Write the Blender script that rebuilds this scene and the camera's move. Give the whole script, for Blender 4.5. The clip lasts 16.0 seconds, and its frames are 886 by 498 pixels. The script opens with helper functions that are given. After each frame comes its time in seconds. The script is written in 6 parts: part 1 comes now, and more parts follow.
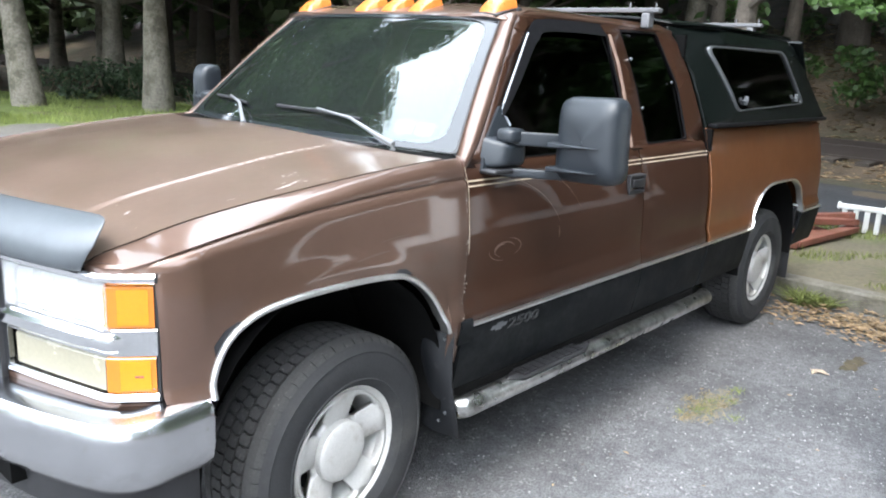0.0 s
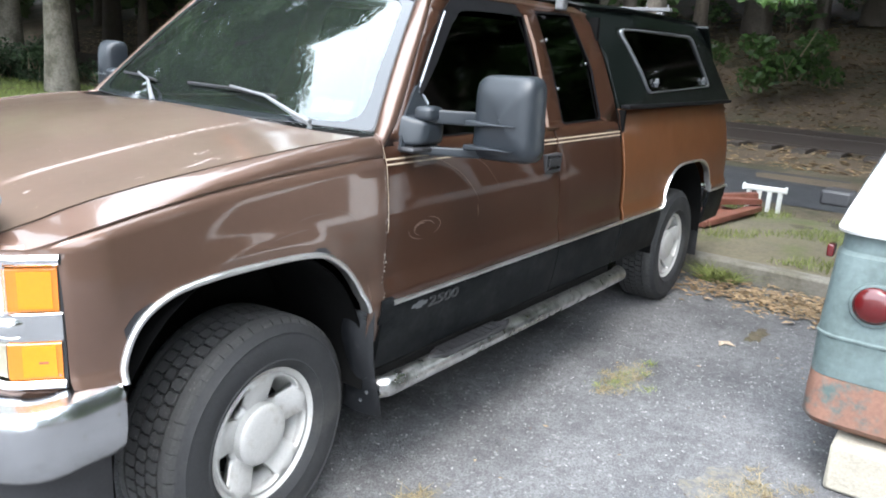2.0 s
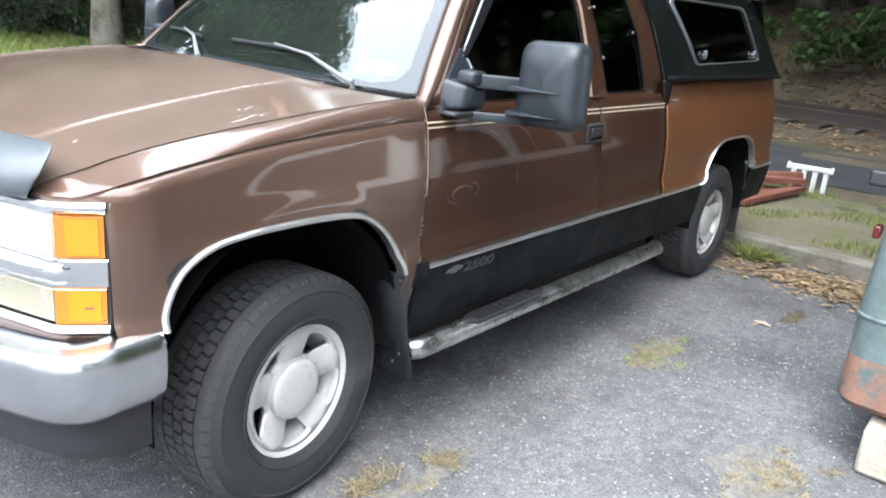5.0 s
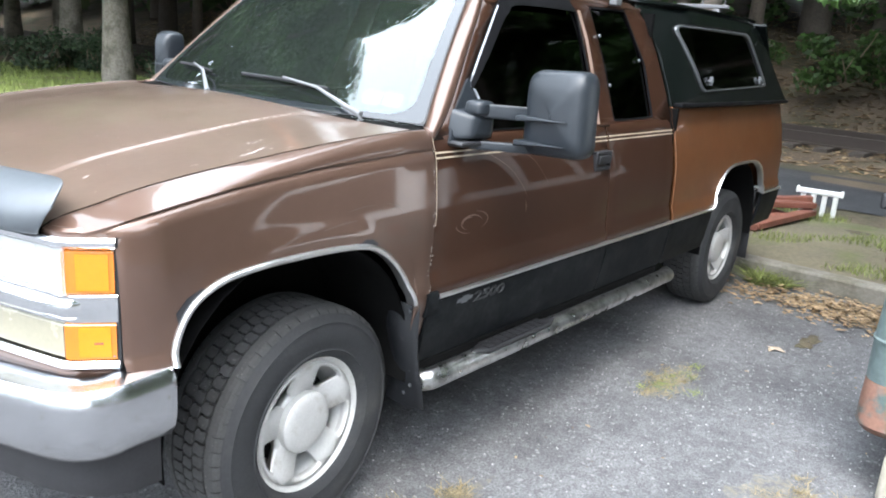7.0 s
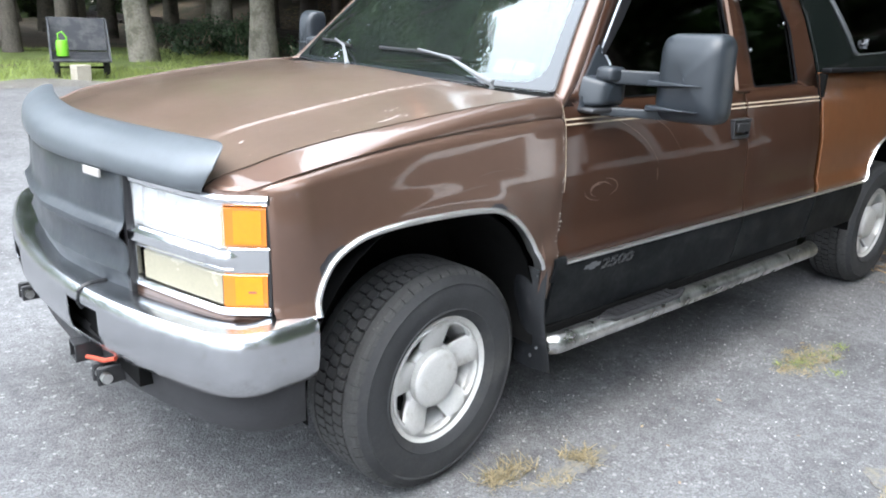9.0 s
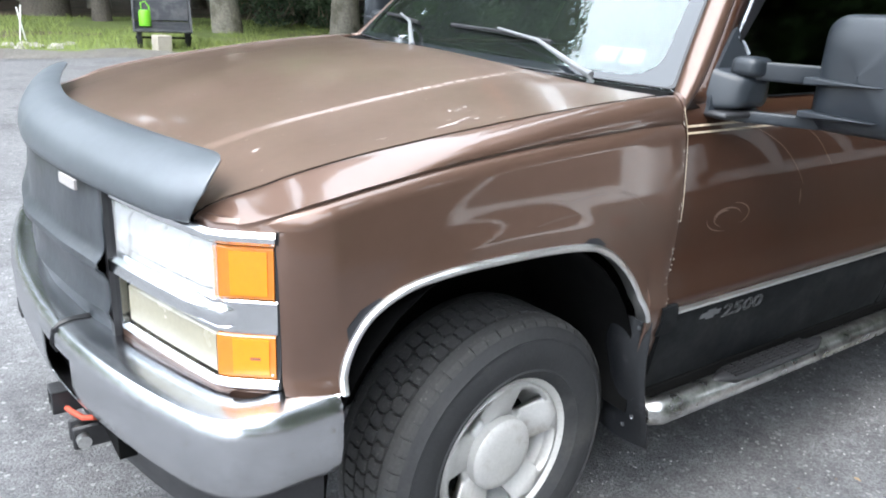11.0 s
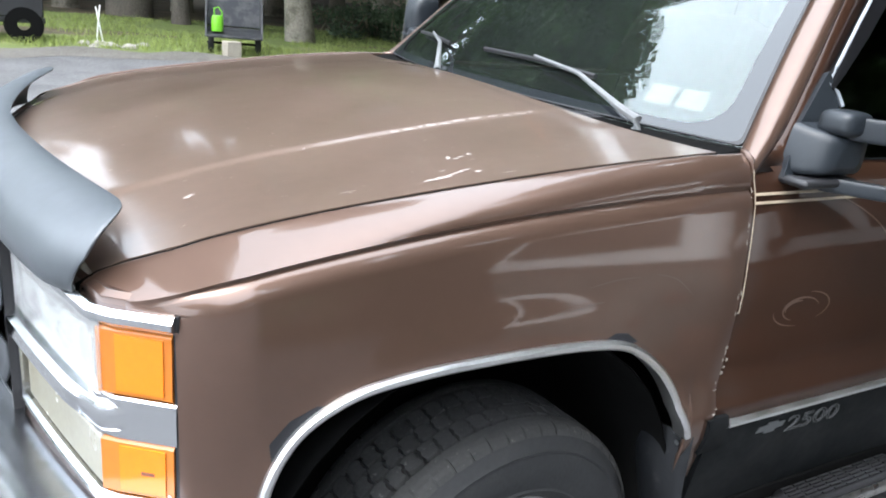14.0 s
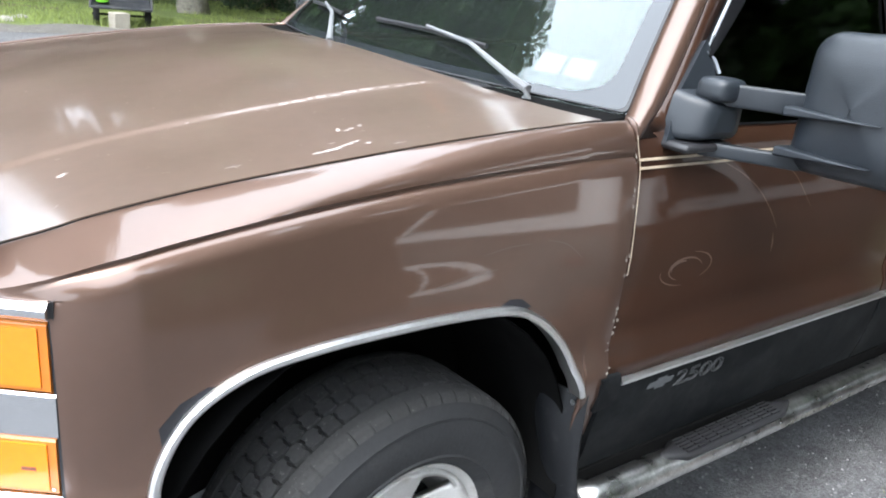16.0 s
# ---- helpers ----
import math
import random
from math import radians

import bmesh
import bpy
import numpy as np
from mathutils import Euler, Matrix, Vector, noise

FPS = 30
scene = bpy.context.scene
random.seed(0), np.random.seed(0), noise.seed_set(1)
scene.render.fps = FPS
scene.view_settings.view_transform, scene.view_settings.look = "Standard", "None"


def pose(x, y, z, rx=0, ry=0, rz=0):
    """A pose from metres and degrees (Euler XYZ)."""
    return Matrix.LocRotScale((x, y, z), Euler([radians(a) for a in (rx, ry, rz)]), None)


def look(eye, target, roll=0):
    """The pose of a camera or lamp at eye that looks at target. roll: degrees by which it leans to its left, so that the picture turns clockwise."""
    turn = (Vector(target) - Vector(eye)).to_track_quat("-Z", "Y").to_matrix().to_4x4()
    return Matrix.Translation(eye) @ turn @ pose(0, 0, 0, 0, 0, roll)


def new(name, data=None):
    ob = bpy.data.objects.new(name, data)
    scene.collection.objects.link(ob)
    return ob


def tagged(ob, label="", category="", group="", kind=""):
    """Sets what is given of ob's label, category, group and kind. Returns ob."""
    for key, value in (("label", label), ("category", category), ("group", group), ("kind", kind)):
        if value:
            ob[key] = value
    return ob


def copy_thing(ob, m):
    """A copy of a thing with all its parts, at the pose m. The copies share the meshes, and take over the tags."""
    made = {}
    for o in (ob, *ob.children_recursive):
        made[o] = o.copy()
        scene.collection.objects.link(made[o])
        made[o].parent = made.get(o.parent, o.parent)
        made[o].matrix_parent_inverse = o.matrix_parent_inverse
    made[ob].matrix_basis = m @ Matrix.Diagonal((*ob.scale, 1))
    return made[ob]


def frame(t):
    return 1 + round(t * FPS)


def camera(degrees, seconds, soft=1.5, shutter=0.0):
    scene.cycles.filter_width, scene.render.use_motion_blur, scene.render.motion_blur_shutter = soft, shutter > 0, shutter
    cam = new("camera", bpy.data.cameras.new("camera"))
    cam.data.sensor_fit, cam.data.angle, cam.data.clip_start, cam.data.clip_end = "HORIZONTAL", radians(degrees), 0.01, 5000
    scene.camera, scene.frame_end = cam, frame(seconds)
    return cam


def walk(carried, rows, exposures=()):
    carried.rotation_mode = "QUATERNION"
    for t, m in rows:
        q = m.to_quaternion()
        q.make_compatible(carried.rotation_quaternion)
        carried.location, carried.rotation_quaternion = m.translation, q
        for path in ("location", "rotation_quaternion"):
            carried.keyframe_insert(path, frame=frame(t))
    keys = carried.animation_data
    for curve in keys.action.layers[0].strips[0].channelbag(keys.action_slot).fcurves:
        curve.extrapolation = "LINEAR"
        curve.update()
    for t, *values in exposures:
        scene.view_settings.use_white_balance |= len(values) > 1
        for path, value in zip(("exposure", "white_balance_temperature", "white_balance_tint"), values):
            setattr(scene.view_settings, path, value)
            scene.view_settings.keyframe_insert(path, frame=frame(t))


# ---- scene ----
cam = camera(60.1, 16.0, soft=1.9)
PATH = [
    (0, (-1.471, -2.562, 1.624), (-0.01, -1.286, 1.138), 3.1),
    (0.5, (-1.47, -2.584, 1.617), (0.025, -1.367, 1.082), 2.1),
    (1, (-1.467, -2.581, 1.617), (0.074, -1.436, 1.055), 3.6),
    (1.5, (-1.464, -2.567, 1.606), (0.106, -1.455, 1.062), 3.2),
    (2, (-1.468, -2.571, 1.601), (0.115, -1.461, 1.09), 3.8),
    (2.5, (-1.47, -2.565, 1.601), (0.015, -1.349, 1.04), 3.1),
    (3, (-1.47, -2.554, 1.602), (-0.023, -1.299, 1.026), 3.9),
    (3.5, (-1.472, -2.541, 1.599), (-0.027, -1.287, 1.016), 3.5),
    (4, (-1.474, -2.555, 1.596), (0.058, -1.422, 0.988), 3.9),
    (4.2, (-1.484, -2.567, 1.589), (0.043, -1.428, 0.981), 5.0),
    (6.3, (-1.468, -2.557, 1.592), (0.015, -1.33, 1.05), 3.6),
    (6.5, (-1.471, -2.554, 1.602), (0.007, -1.312, 1.078), 3.1),
    (7, (-1.473, -2.558, 1.592), (0.04, -1.362, 1.064), 4.5),
    (7.5, (-1.472, -2.563, 1.603), (0.049, -1.373, 1.085), 3.6),
    (8, (-1.501, -2.599, 1.587), (-0.013, -1.388, 1.023), 4.2),
    (8.5, (-1.521, -2.64, 1.578), (-0.081, -1.378, 0.999), 3.0),
    (9, (-1.528, -2.618, 1.565), (-0.259, -1.194, 0.965), 2.5),
    (9.2, (-1.521, -2.552, 1.581), (-0.257, -1.129, 0.968), 3.4),
    (11.3, (-1.031, -2.123, 1.546), (0.064, -0.588, 0.877), 3.1),
    (11.5, (-0.958, -2.078, 1.555), (0.155, -0.55, 0.9), 3.2),
    (12, (-0.862, -1.888, 1.552), (0.251, -0.343, 0.941), 3.8),
    (12.5, (-0.834, -1.853, 1.555), (0.227, -0.284, 0.915), 4.6),
    (13, (-0.822, -1.878, 1.547), (0.215, -0.287, 0.918), 6.3),
    (13.5, (-0.801, -1.901, 1.548), (0.153, -0.272, 0.888), 5.2),
    (14, (-0.797, -1.916, 1.549), (0.173, -0.288, 0.911), 5.8),
    (14.5, (-0.799, -1.921, 1.549), (0.208, -0.32, 0.899), 6.4),
    (15, (-0.796, -1.92, 1.55), (0.215, -0.318, 0.907), 6.2),
    (15.5, (-0.783, -1.93, 1.549), (0.33, -0.41, 0.879), 5.7),
    (16, (-0.771, -1.931, 1.548), (0.389, -0.45, 0.868), 6.2),
]
walk(cam, [(t, look(eye, target, roll)) for t, eye, target, roll in PATH], exposures=[(0, 1.78), (8.0, 1.78), (9.2, 1.72), (11.4, 1.53), (12.2, 1.40), (14.6, 1.40), (15.6, 1.55), (16, 1.59)])

# ---- light ----
SUN_EL, SUN_ROT = 62.0, 240.0
world = bpy.data.worlds.new("sky")
scene.world = world
world.use_nodes = True
wn = world.node_tree.nodes
sky = wn.new("ShaderNodeTexSky")
sky.sky_type, sky.sun_disc = "NISHITA", False
sky.sun_elevation, sky.sun_rotation = radians(SUN_EL), radians(SUN_ROT)
sky.dust_density, sky.ozone_density = 4.0, 0.6
haze = wn.new("ShaderNodeMixRGB")
haze.inputs[0].default_value = 0.75
haze.inputs[2].default_value = (19.0, 21.0, 23.6, 1)
world.node_tree.links.new(sky.outputs[0], haze.inputs[1])
# an overcast sky is brightest overhead
way, split, rise, shade = (wn.new("ShaderNode" + k) for k in ("TexCoord", "SeparateXYZ", "MapRange", "VectorMath"))
rise.inputs[1].default_value, rise.inputs[2].default_value = 0.0, 1.0
rise.inputs[3].default_value, rise.inputs[4].default_value = 0.74, 1.26
shade.operation = "SCALE"
world.node_tree.links.new(way.outputs["Generated"], split.inputs[0])
world.node_tree.links.new(split.outputs[2], rise.inputs[0])
world.node_tree.links.new(rise.outputs[0], shade.inputs["Scale"])
world.node_tree.links.new(haze.outputs[0], shade.inputs[0])
world.node_tree.links.new(shade.outputs[0], wn["Background"].inputs[0])
wn["Background"].inputs[1].default_value = 0.13
sun = new("sun", bpy.data.lights.new("sun", "SUN"))
sun.data.energy, sun.data.angle, sun.data.color = 0.9, radians(30), (1, 0.96, 0.9)
sa, se = radians(SUN_ROT), radians(SUN_EL)
sun_from = Vector((math.sin(sa) * math.cos(se), math.cos(sa) * math.cos(se), math.sin(se)))
sun.matrix_world = look(sun_from * 30, (0, 0, 0))


# ---- materials ----
def material(name, base, rough=0.5, metal=0.0, vary=0.15, scale=6.0, bump=0.0, bump_scale=60.0, coat=0.0, transmission=0.0, second=None, mix_scale=1.5, lo=0.45, hi=0.6, spec=0.5, ior=1.5, island=False, emit=None):
    """A surface with variation of its colour at two scales, an optional second colour in patches, and fine relief."""
    m = bpy.data.materials.new(name)
    m.use_nodes = True
    n, l = m.node_tree.nodes, m.node_tree.links
    b = n["Principled BSDF"]
    pos = n.new("ShaderNodeTexCoord")
    big, fine = n.new("ShaderNodeTexNoise"), n.new("ShaderNodeTexNoise")
    big.inputs["Scale"].default_value, fine.inputs["Scale"].default_value = scale, scale * 9
    big.inputs["Detail"].default_value, fine.inputs["Detail"].default_value = 5, 3
    for t in (big, fine):
        l.new(pos.outputs["Object"], t.inputs["Vector"])
    add = n.new("ShaderNodeMath")
    add.operation = "ADD"
    l.new(big.outputs[0], add.inputs[0]), l.new(fine.outputs[0], add.inputs[1])
    ramp = n.new("ShaderNodeMapRange")
    ramp.inputs[1].default_value, ramp.inputs[2].default_value = 0.6, 1.4
    ramp.inputs[3].default_value, ramp.inputs[4].default_value = 1 - vary, 1 + vary
    l.new(add.outputs[0], ramp.inputs[0])
    col = n.new("ShaderNodeRGB")
    col.outputs[0].default_value = (*base, 1)
    out = col.outputs[0]
    if second:
        patch = n.new("ShaderNodeTexNoise")
        patch.inputs["Scale"].default_value, patch.inputs["Detail"].default_value, patch.inputs["Roughness"].default_value = mix_scale, 6, 0.65
        l.new(pos.outputs["Object"], patch.inputs["Vector"])
        r2 = n.new("ShaderNodeMapRange")
        r2.inputs[1].default_value, r2.inputs[2].default_value = lo, hi
        l.new(patch.outputs[0], r2.inputs[0])
        mx = n.new("ShaderNodeMixRGB")
        mx.inputs[2].default_value = (*second, 1)
        l.new(r2.outputs[0], mx.inputs[0]), l.new(out, mx.inputs[1])
        out = mx.outputs[0]
    mul = n.new("ShaderNodeVectorMath")
    mul.operation = "SCALE"
    l.new(out, mul.inputs[0]), l.new(ramp.outputs[0], mul.inputs["Scale"])
    out = mul.outputs[0]
    if island:
        geo = n.new("ShaderNodeNewGeometry")
        r3 = n.new("ShaderNodeMapRange")
        r3.inputs[3].default_value, r3.inputs[4].default_value = 0.55, 1.5
        l.new(geo.outputs["Random Per Island"], r3.inputs[0])
        m3 = n.new("ShaderNodeVectorMath")
        m3.operation = "SCALE"
        l.new(out, m3.inputs[0]), l.new(r3.outputs[0], m3.inputs["Scale"])
        out = m3.outputs[0]
    l.new(out, b.inputs["Base Color"])
    b.inputs["Roughness"].default_value, b.inputs["Metallic"].default_value = rough, metal
    b.inputs["Specular IOR Level"].default_value, b.inputs["IOR"].default_value = spec, ior
    b.inputs["Coat Weight"].default_value, b.inputs["Coat Roughness"].default_value = coat, 0.03
    b.inputs["Transmission Weight"].default_value = transmission
    if rough > 0.15:
        rr = n.new("ShaderNodeMapRange")
        rr.inputs[1].default_value, rr.inputs[2].default_value = 0.3, 0.7
        rr.inputs[3].default_value, rr.inputs[4].default_value = rough * 0.85, min(1, rough * 1.15)
        l.new(big.outputs[0], rr.inputs[0]), l.new(rr.outputs[0], b.inputs["Roughness"])
    if emit:
        b.inputs["Emission Color"].default_value, b.inputs["Emission Strength"].default_value = (*emit[:3], 1), emit[3]
    if bump:
        rel = n.new("ShaderNodeTexNoise")
        rel.inputs["Scale"].default_value, rel.inputs["Detail"].default_value = bump_scale, 6
        l.new(pos.outputs["Object"], rel.inputs["Vector"])
        bp = n.new("ShaderNodeBump")
        bp.inputs["Strength"].default_value, bp.inputs["Distance"].default_value = 1.0, bump
        l.new(rel.outputs[0], bp.inputs["Height"]), l.new(bp.outputs[0], b.inputs["Normal"])
    return m


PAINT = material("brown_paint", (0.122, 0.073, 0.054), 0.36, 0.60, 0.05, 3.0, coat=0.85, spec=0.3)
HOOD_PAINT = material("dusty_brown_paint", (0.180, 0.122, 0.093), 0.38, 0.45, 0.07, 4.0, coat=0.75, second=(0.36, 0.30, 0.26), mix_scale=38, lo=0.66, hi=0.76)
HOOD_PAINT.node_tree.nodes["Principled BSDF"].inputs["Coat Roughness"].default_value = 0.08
PAINT.node_tree.nodes["Principled BSDF"].inputs["Coat IOR"].default_value = 1.53
PAINT.node_tree.nodes["Principled BSDF"].inputs["Coat Roughness"].default_value = 0.05
FLAKE = material("peeled_clear_coat", (0.30, 0.25, 0.225), 0.75, 0, 0.2, 60)
BARE = material("dark_bare_patch", (0.012, 0.012, 0.015), 0.5, 0, 0.3, 30)
SCUFF = material("buffed_scuff", (0.125, 0.082, 0.064), 0.5, 0.45, 0.15, 30, coat=0.3)
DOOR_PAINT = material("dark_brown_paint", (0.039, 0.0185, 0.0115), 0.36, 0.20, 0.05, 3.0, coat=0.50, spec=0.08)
BED_PAINT = material("copper_paint", (0.160, 0.062, 0.023), 0.42, 0.4, 0.12, 2.0, coat=0.45)
PRIMER = material("scuffed_edge", (0.27, 0.24, 0.21), 0.7, 0, 0.3, 40)
STRIPE = material("cream_stripe", (0.42, 0.34, 0.25), 0.4, 0, 0.25, 20)
CHROME = material("chrome", (0.72, 0.73, 0.75), 0.09, 1.0, 0.05, 8, second=(0.42, 0.41, 0.40), mix_scale=14, lo=0.62, hi=0.72)
BEZEL = material("bright_plated_plastic", (0.72, 0.73, 0.75), 0.17, 1.0, 0.05, 8)
BUMPER_CHROME = material("hazed_chrome", (0.53, 0.54, 0.56), 0.23, 1.0, 0.06, 10, second=(0.36, 0.34, 0.32), mix_scale=45, lo=0.63, hi=0.72)
DULL_CHROME = material("worn_chrome", (0.60, 0.60, 0.59), 0.30, 1.0, 0.25, 18, bump=0.0004, bump_scale=50, second=(0.22, 0.215, 0.205), mix_scale=11, lo=0.46, hi=0.70)
BLACK = material("black_plastic", (0.018, 0.018, 0.020), 0.5, 0, 0.25, 12, bump=0.0004, bump_scale=300)
MIRROR_SHELL = material("grained_plastic", (0.016, 0.020, 0.025), 0.38, 0, 0.12, 25, bump=0.0006, bump_scale=420)
CLADDING = material("dusty_black_cladding", (0.008, 0.009, 0.010), 0.6, 0, 0.4, 5, second=(0.016, 0.017, 0.018), mix_scale=4, spec=0.08)
# near black: shade of gaps, hollows and undersides is put into this colour
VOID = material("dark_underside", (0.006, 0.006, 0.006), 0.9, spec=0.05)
TYRE = material("tyre_rubber", (0.020, 0.021, 0.023), 0.8, 0, 0.25, 10, bump=0.0008, bump_scale=120, second=(0.046, 0.045, 0.043), mix_scale=5, lo=0.5, hi=0.75)
TREAD = material("dusty_tread_rubber", (0.038, 0.038, 0.038), 0.85, 0, 0.3, 14, bump=0.0008, bump_scale=160, second=(0.13, 0.125, 0.118), mix_scale=95, lo=0.62, hi=0.70)
ALLOY = material("dull_alloy", (0.55, 0.545, 0.53), 0.45, 0.35, 0.1, 14, second=(0.34, 0.31, 0.27), mix_scale=10, lo=0.55, hi=0.75)
AMBER = material("amber_lens", (0.86, 0.225, 0.008), 0.16, 0, 0.06, 8, spec=0.6, coat=0.6)
AMBER_EDGE = material("amber_lens_rim", (0.55, 0.17, 0.02), 0.2, 0, 0.06, 8, coat=0.5)
LENS = material("clear_lens", (0.96, 0.97, 0.97), 0.06, 0, 0.02, 3, transmission=0.86, ior=1.45)
REFLECTOR = material("lamp_reflector", (0.58, 0.60, 0.61), 0.28, 0.7, 0.05, 10, bump=0.002, bump_scale=40)
CREAM_LENS = material("yellowed_lens", (0.27, 0.25, 0.185), 0.25, 0, 0.08, 10, coat=0.5)
SMOKED = material("smoked_acrylic", (0.060, 0.070, 0.080), 0.42, 0, 0.15, 4, spec=0.9)
VISOR = material("dark_visor", (0.006, 0.006, 0.007), 0.5, 0, 0.1, 4, spec=0.12)
RAIN_EDGE = material("pale_acrylic_edge", (0.34, 0.37, 0.40), 0.35, 0, 0.1, 20)
VAN_GLASS = material("dark_window", (0.012, 0.014, 0.015), 0.06, 0, 0.1, 4)
MARKER = material("amber_marker_lens", (0.50, 0.155, 0.03), 0.3, 0, 0.12, 20, coat=0.2)
SATIN = material("satin_bright_trim", (0.80, 0.80, 0.80), 0.34, 1.0, 0.08, 14, second=(0.66, 0.65, 0.64), mix_scale=25, lo=0.6, hi=0.72)
SCREEN = material("vinyl_mesh_screen", (0.028, 0.033, 0.039), 0.33, 0, 0.3, 5, bump=0.002, bump_scale=14, second=(0.07, 0.07, 0.07), mix_scale=7, lo=0.58, hi=0.72)
WINDSHIELD = material("windshield_glass", (0.62, 0.74, 0.69), 0.0, 0, 0.0, 1, transmission=0.988, ior=1.62)
TINT = material("tinted_glass", (0.0006, 0.0007, 0.0008), 0.05, 0, 0.0, 1, transmission=1.0, ior=1.5)
FRIT = material("glass_border", (0.018, 0.021, 0.024), 0.08, 0, 0.05, 10, spec=0.7)
CLOTH = material("dark_cloth", (0.03, 0.028, 0.027), 0.9, 0, 0.2, 30)
DASH = material("dashboard_vinyl", (0.20, 0.22, 0.205), 0.6, 0, 0.1, 30)
PAPER = material("paper_sticker", (0.30, 0.28, 0.27), 0.6, 0, 0.05, 20)
INK = material("faded_print", (0.35, 0.25, 0.22), 0.6)
WIPER = material("grey_wiper_metal", (0.20, 0.205, 0.21), 0.45, 0.3, 0.15, 20)
PILLAR = material("faded_pillar_paint", (0.30, 0.21, 0.17), 0.45, 0.2, 0.1, 20)
FLAP = material("dusty_rubber_flap", (0.006, 0.007, 0.009), 0.55, 0, 0.3, 9, bump=0.0006, bump_scale=120, second=(0.022, 0.022, 0.025), mix_scale=26, lo=0.58, hi=0.68)
CAP = material("black_fibreglass", (0.004, 0.0055, 0.005), 0.24, 0, 0.2, 4, spec=0.16)
RACK = material("weathered_rack_steel", (0.13, 0.13, 0.135), 0.6, 0.2, 0.2, 15)
TRIM = material("dull_aluminium_trim", (0.19, 0.20, 0.21), 0.4, 0.8, 0.12, 20)
WORN = material("worn_silver_print", (0.07, 0.073, 0.077), 0.5, 0.5, 0.35, 60)
RUST = material("rusted_red_steel", (0.19, 0.070, 0.048), 0.75, 0, 0.35, 8, bump=0.002, bump_scale=60, second=(0.16, 0.06, 0.035), mix_scale=6)
TEAL = material("faded_teal_paint", (0.125, 0.165, 0.163), 0.6, 0, 0.2, 5, second=(0.055, 0.075, 0.072), mix_scale=5, lo=0.42, hi=0.72, bump=0.001, bump_scale=40)
RUSTY_TEAL = material("rusted_lower_panel", (0.20, 0.105, 0.075), 0.75, 0, 0.25, 7, second=(0.075, 0.105, 0.10), mix_scale=5, lo=0.5, hi=0.6, bump=0.002, bump_scale=50)
WHITE = material("white_gelcoat", (0.82, 0.82, 0.80), 0.35, 0, 0.04, 6)
WHITE_PLASTIC = material("white_plastic", (0.75, 0.75, 0.72), 0.5, 0, 0.1, 12)
RED_LENS = material("red_lens", (0.085, 0.006, 0.007), 0.2, 0, 0.15, 30, coat=0.4)
RED_STRAP = material("red_strap", (0.4, 0.06, 0.03), 0.8)
BLOCK = material("pale_concrete", (0.34, 0.31, 0.255), 0.9, 0, 0.2, 12, bump=0.004, bump_scale=60)
ASPHALT = material("worn_asphalt", (0.119, 0.119, 0.122), 0.92, 0, 0.38, 1.8, bump=0.008, bump_scale=110, second=(0.078, 0.078, 0.081), mix_scale=1.1, lo=0.50, hi=0.66)
KERB = material("kerb_concrete", (0.19, 0.178, 0.15), 0.9, 0, 0.25, 5, bump=0.005, bump_scale=50, second=(0.13, 0.12, 0.09), mix_scale=4)
SOIL = material("leaf_strewn_soil", (0.115, 0.085, 0.057), 0.95, 0, 0.45, 3.0, bump=0.03, bump_scale=12, second=(0.062, 0.058, 0.032), mix_scale=0.8)
LAWN = material("lawn_soil", (0.13, 0.17, 0.045), 0.95, 0, 0.4, 2.0, bump=0.02, bump_scale=25, second=(0.17, 0.14, 0.085), mix_scale=0.5, lo=0.56, hi=0.68)
VERGE = material("bare_verge_soil", (0.135, 0.118, 0.078), 0.95, 0, 0.3, 3, bump=0.02, bump_scale=25, second=(0.10, 0.11, 0.04), mix_scale=1.3, lo=0.52, hi=0.66)
ROAD = material("dark_road", (0.035, 0.036, 0.039), 0.9, 0, 0.25, 2, bump=0.004, bump_scale=90)
RAIL = material("rusty_rail", (0.045, 0.034, 0.028), 0.7, 0.3, 0.3, 6)
TIE = material("old_timber_tie", (0.06, 0.05, 0.042), 0.95, 0, 0.4, 5)
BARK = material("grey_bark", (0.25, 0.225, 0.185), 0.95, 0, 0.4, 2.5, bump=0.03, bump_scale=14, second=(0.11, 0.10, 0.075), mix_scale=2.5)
# darker copy of the bark, with woodland shade painted into its colour
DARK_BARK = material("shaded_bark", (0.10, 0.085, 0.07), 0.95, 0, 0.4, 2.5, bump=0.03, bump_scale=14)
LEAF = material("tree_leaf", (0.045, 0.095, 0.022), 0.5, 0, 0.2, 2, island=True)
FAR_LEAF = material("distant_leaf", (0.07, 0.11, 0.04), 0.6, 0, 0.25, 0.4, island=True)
SPRING_LEAF = material("bright_leaf", (0.07, 0.14, 0.033), 0.5, 0, 0.2, 2, island=True)
BRUSH_LEAF = material("brush_leaf", (0.05, 0.085, 0.04), 0.6, 0, 0.2, 2, island=True)
GRASS = material("grass_blade", (0.19, 0.235, 0.06), 0.7, 0, 0.2, 1, island=True)
DRY_GRASS = material("dry_grass_blade", (0.215, 0.175, 0.100), 0.8, 0, 0.2, 3, island=True)
DEAD_LEAF = material("dead_leaf", (0.26, 0.185, 0.108), 0.8, 0, 0.2, 3, island=True)
WEED = material("weed_blade", (0.17, 0.20, 0.06), 0.8, 0, 0.2, 1, island=True)
MARGIN = material("gravelly_dirt", (0.115, 0.107, 0.094), 0.95, 0, 0.35, 4, bump=0.02, bump_scale=30, second=(0.17, 0.163, 0.15), mix_scale=22, lo=0.5, hi=0.62)
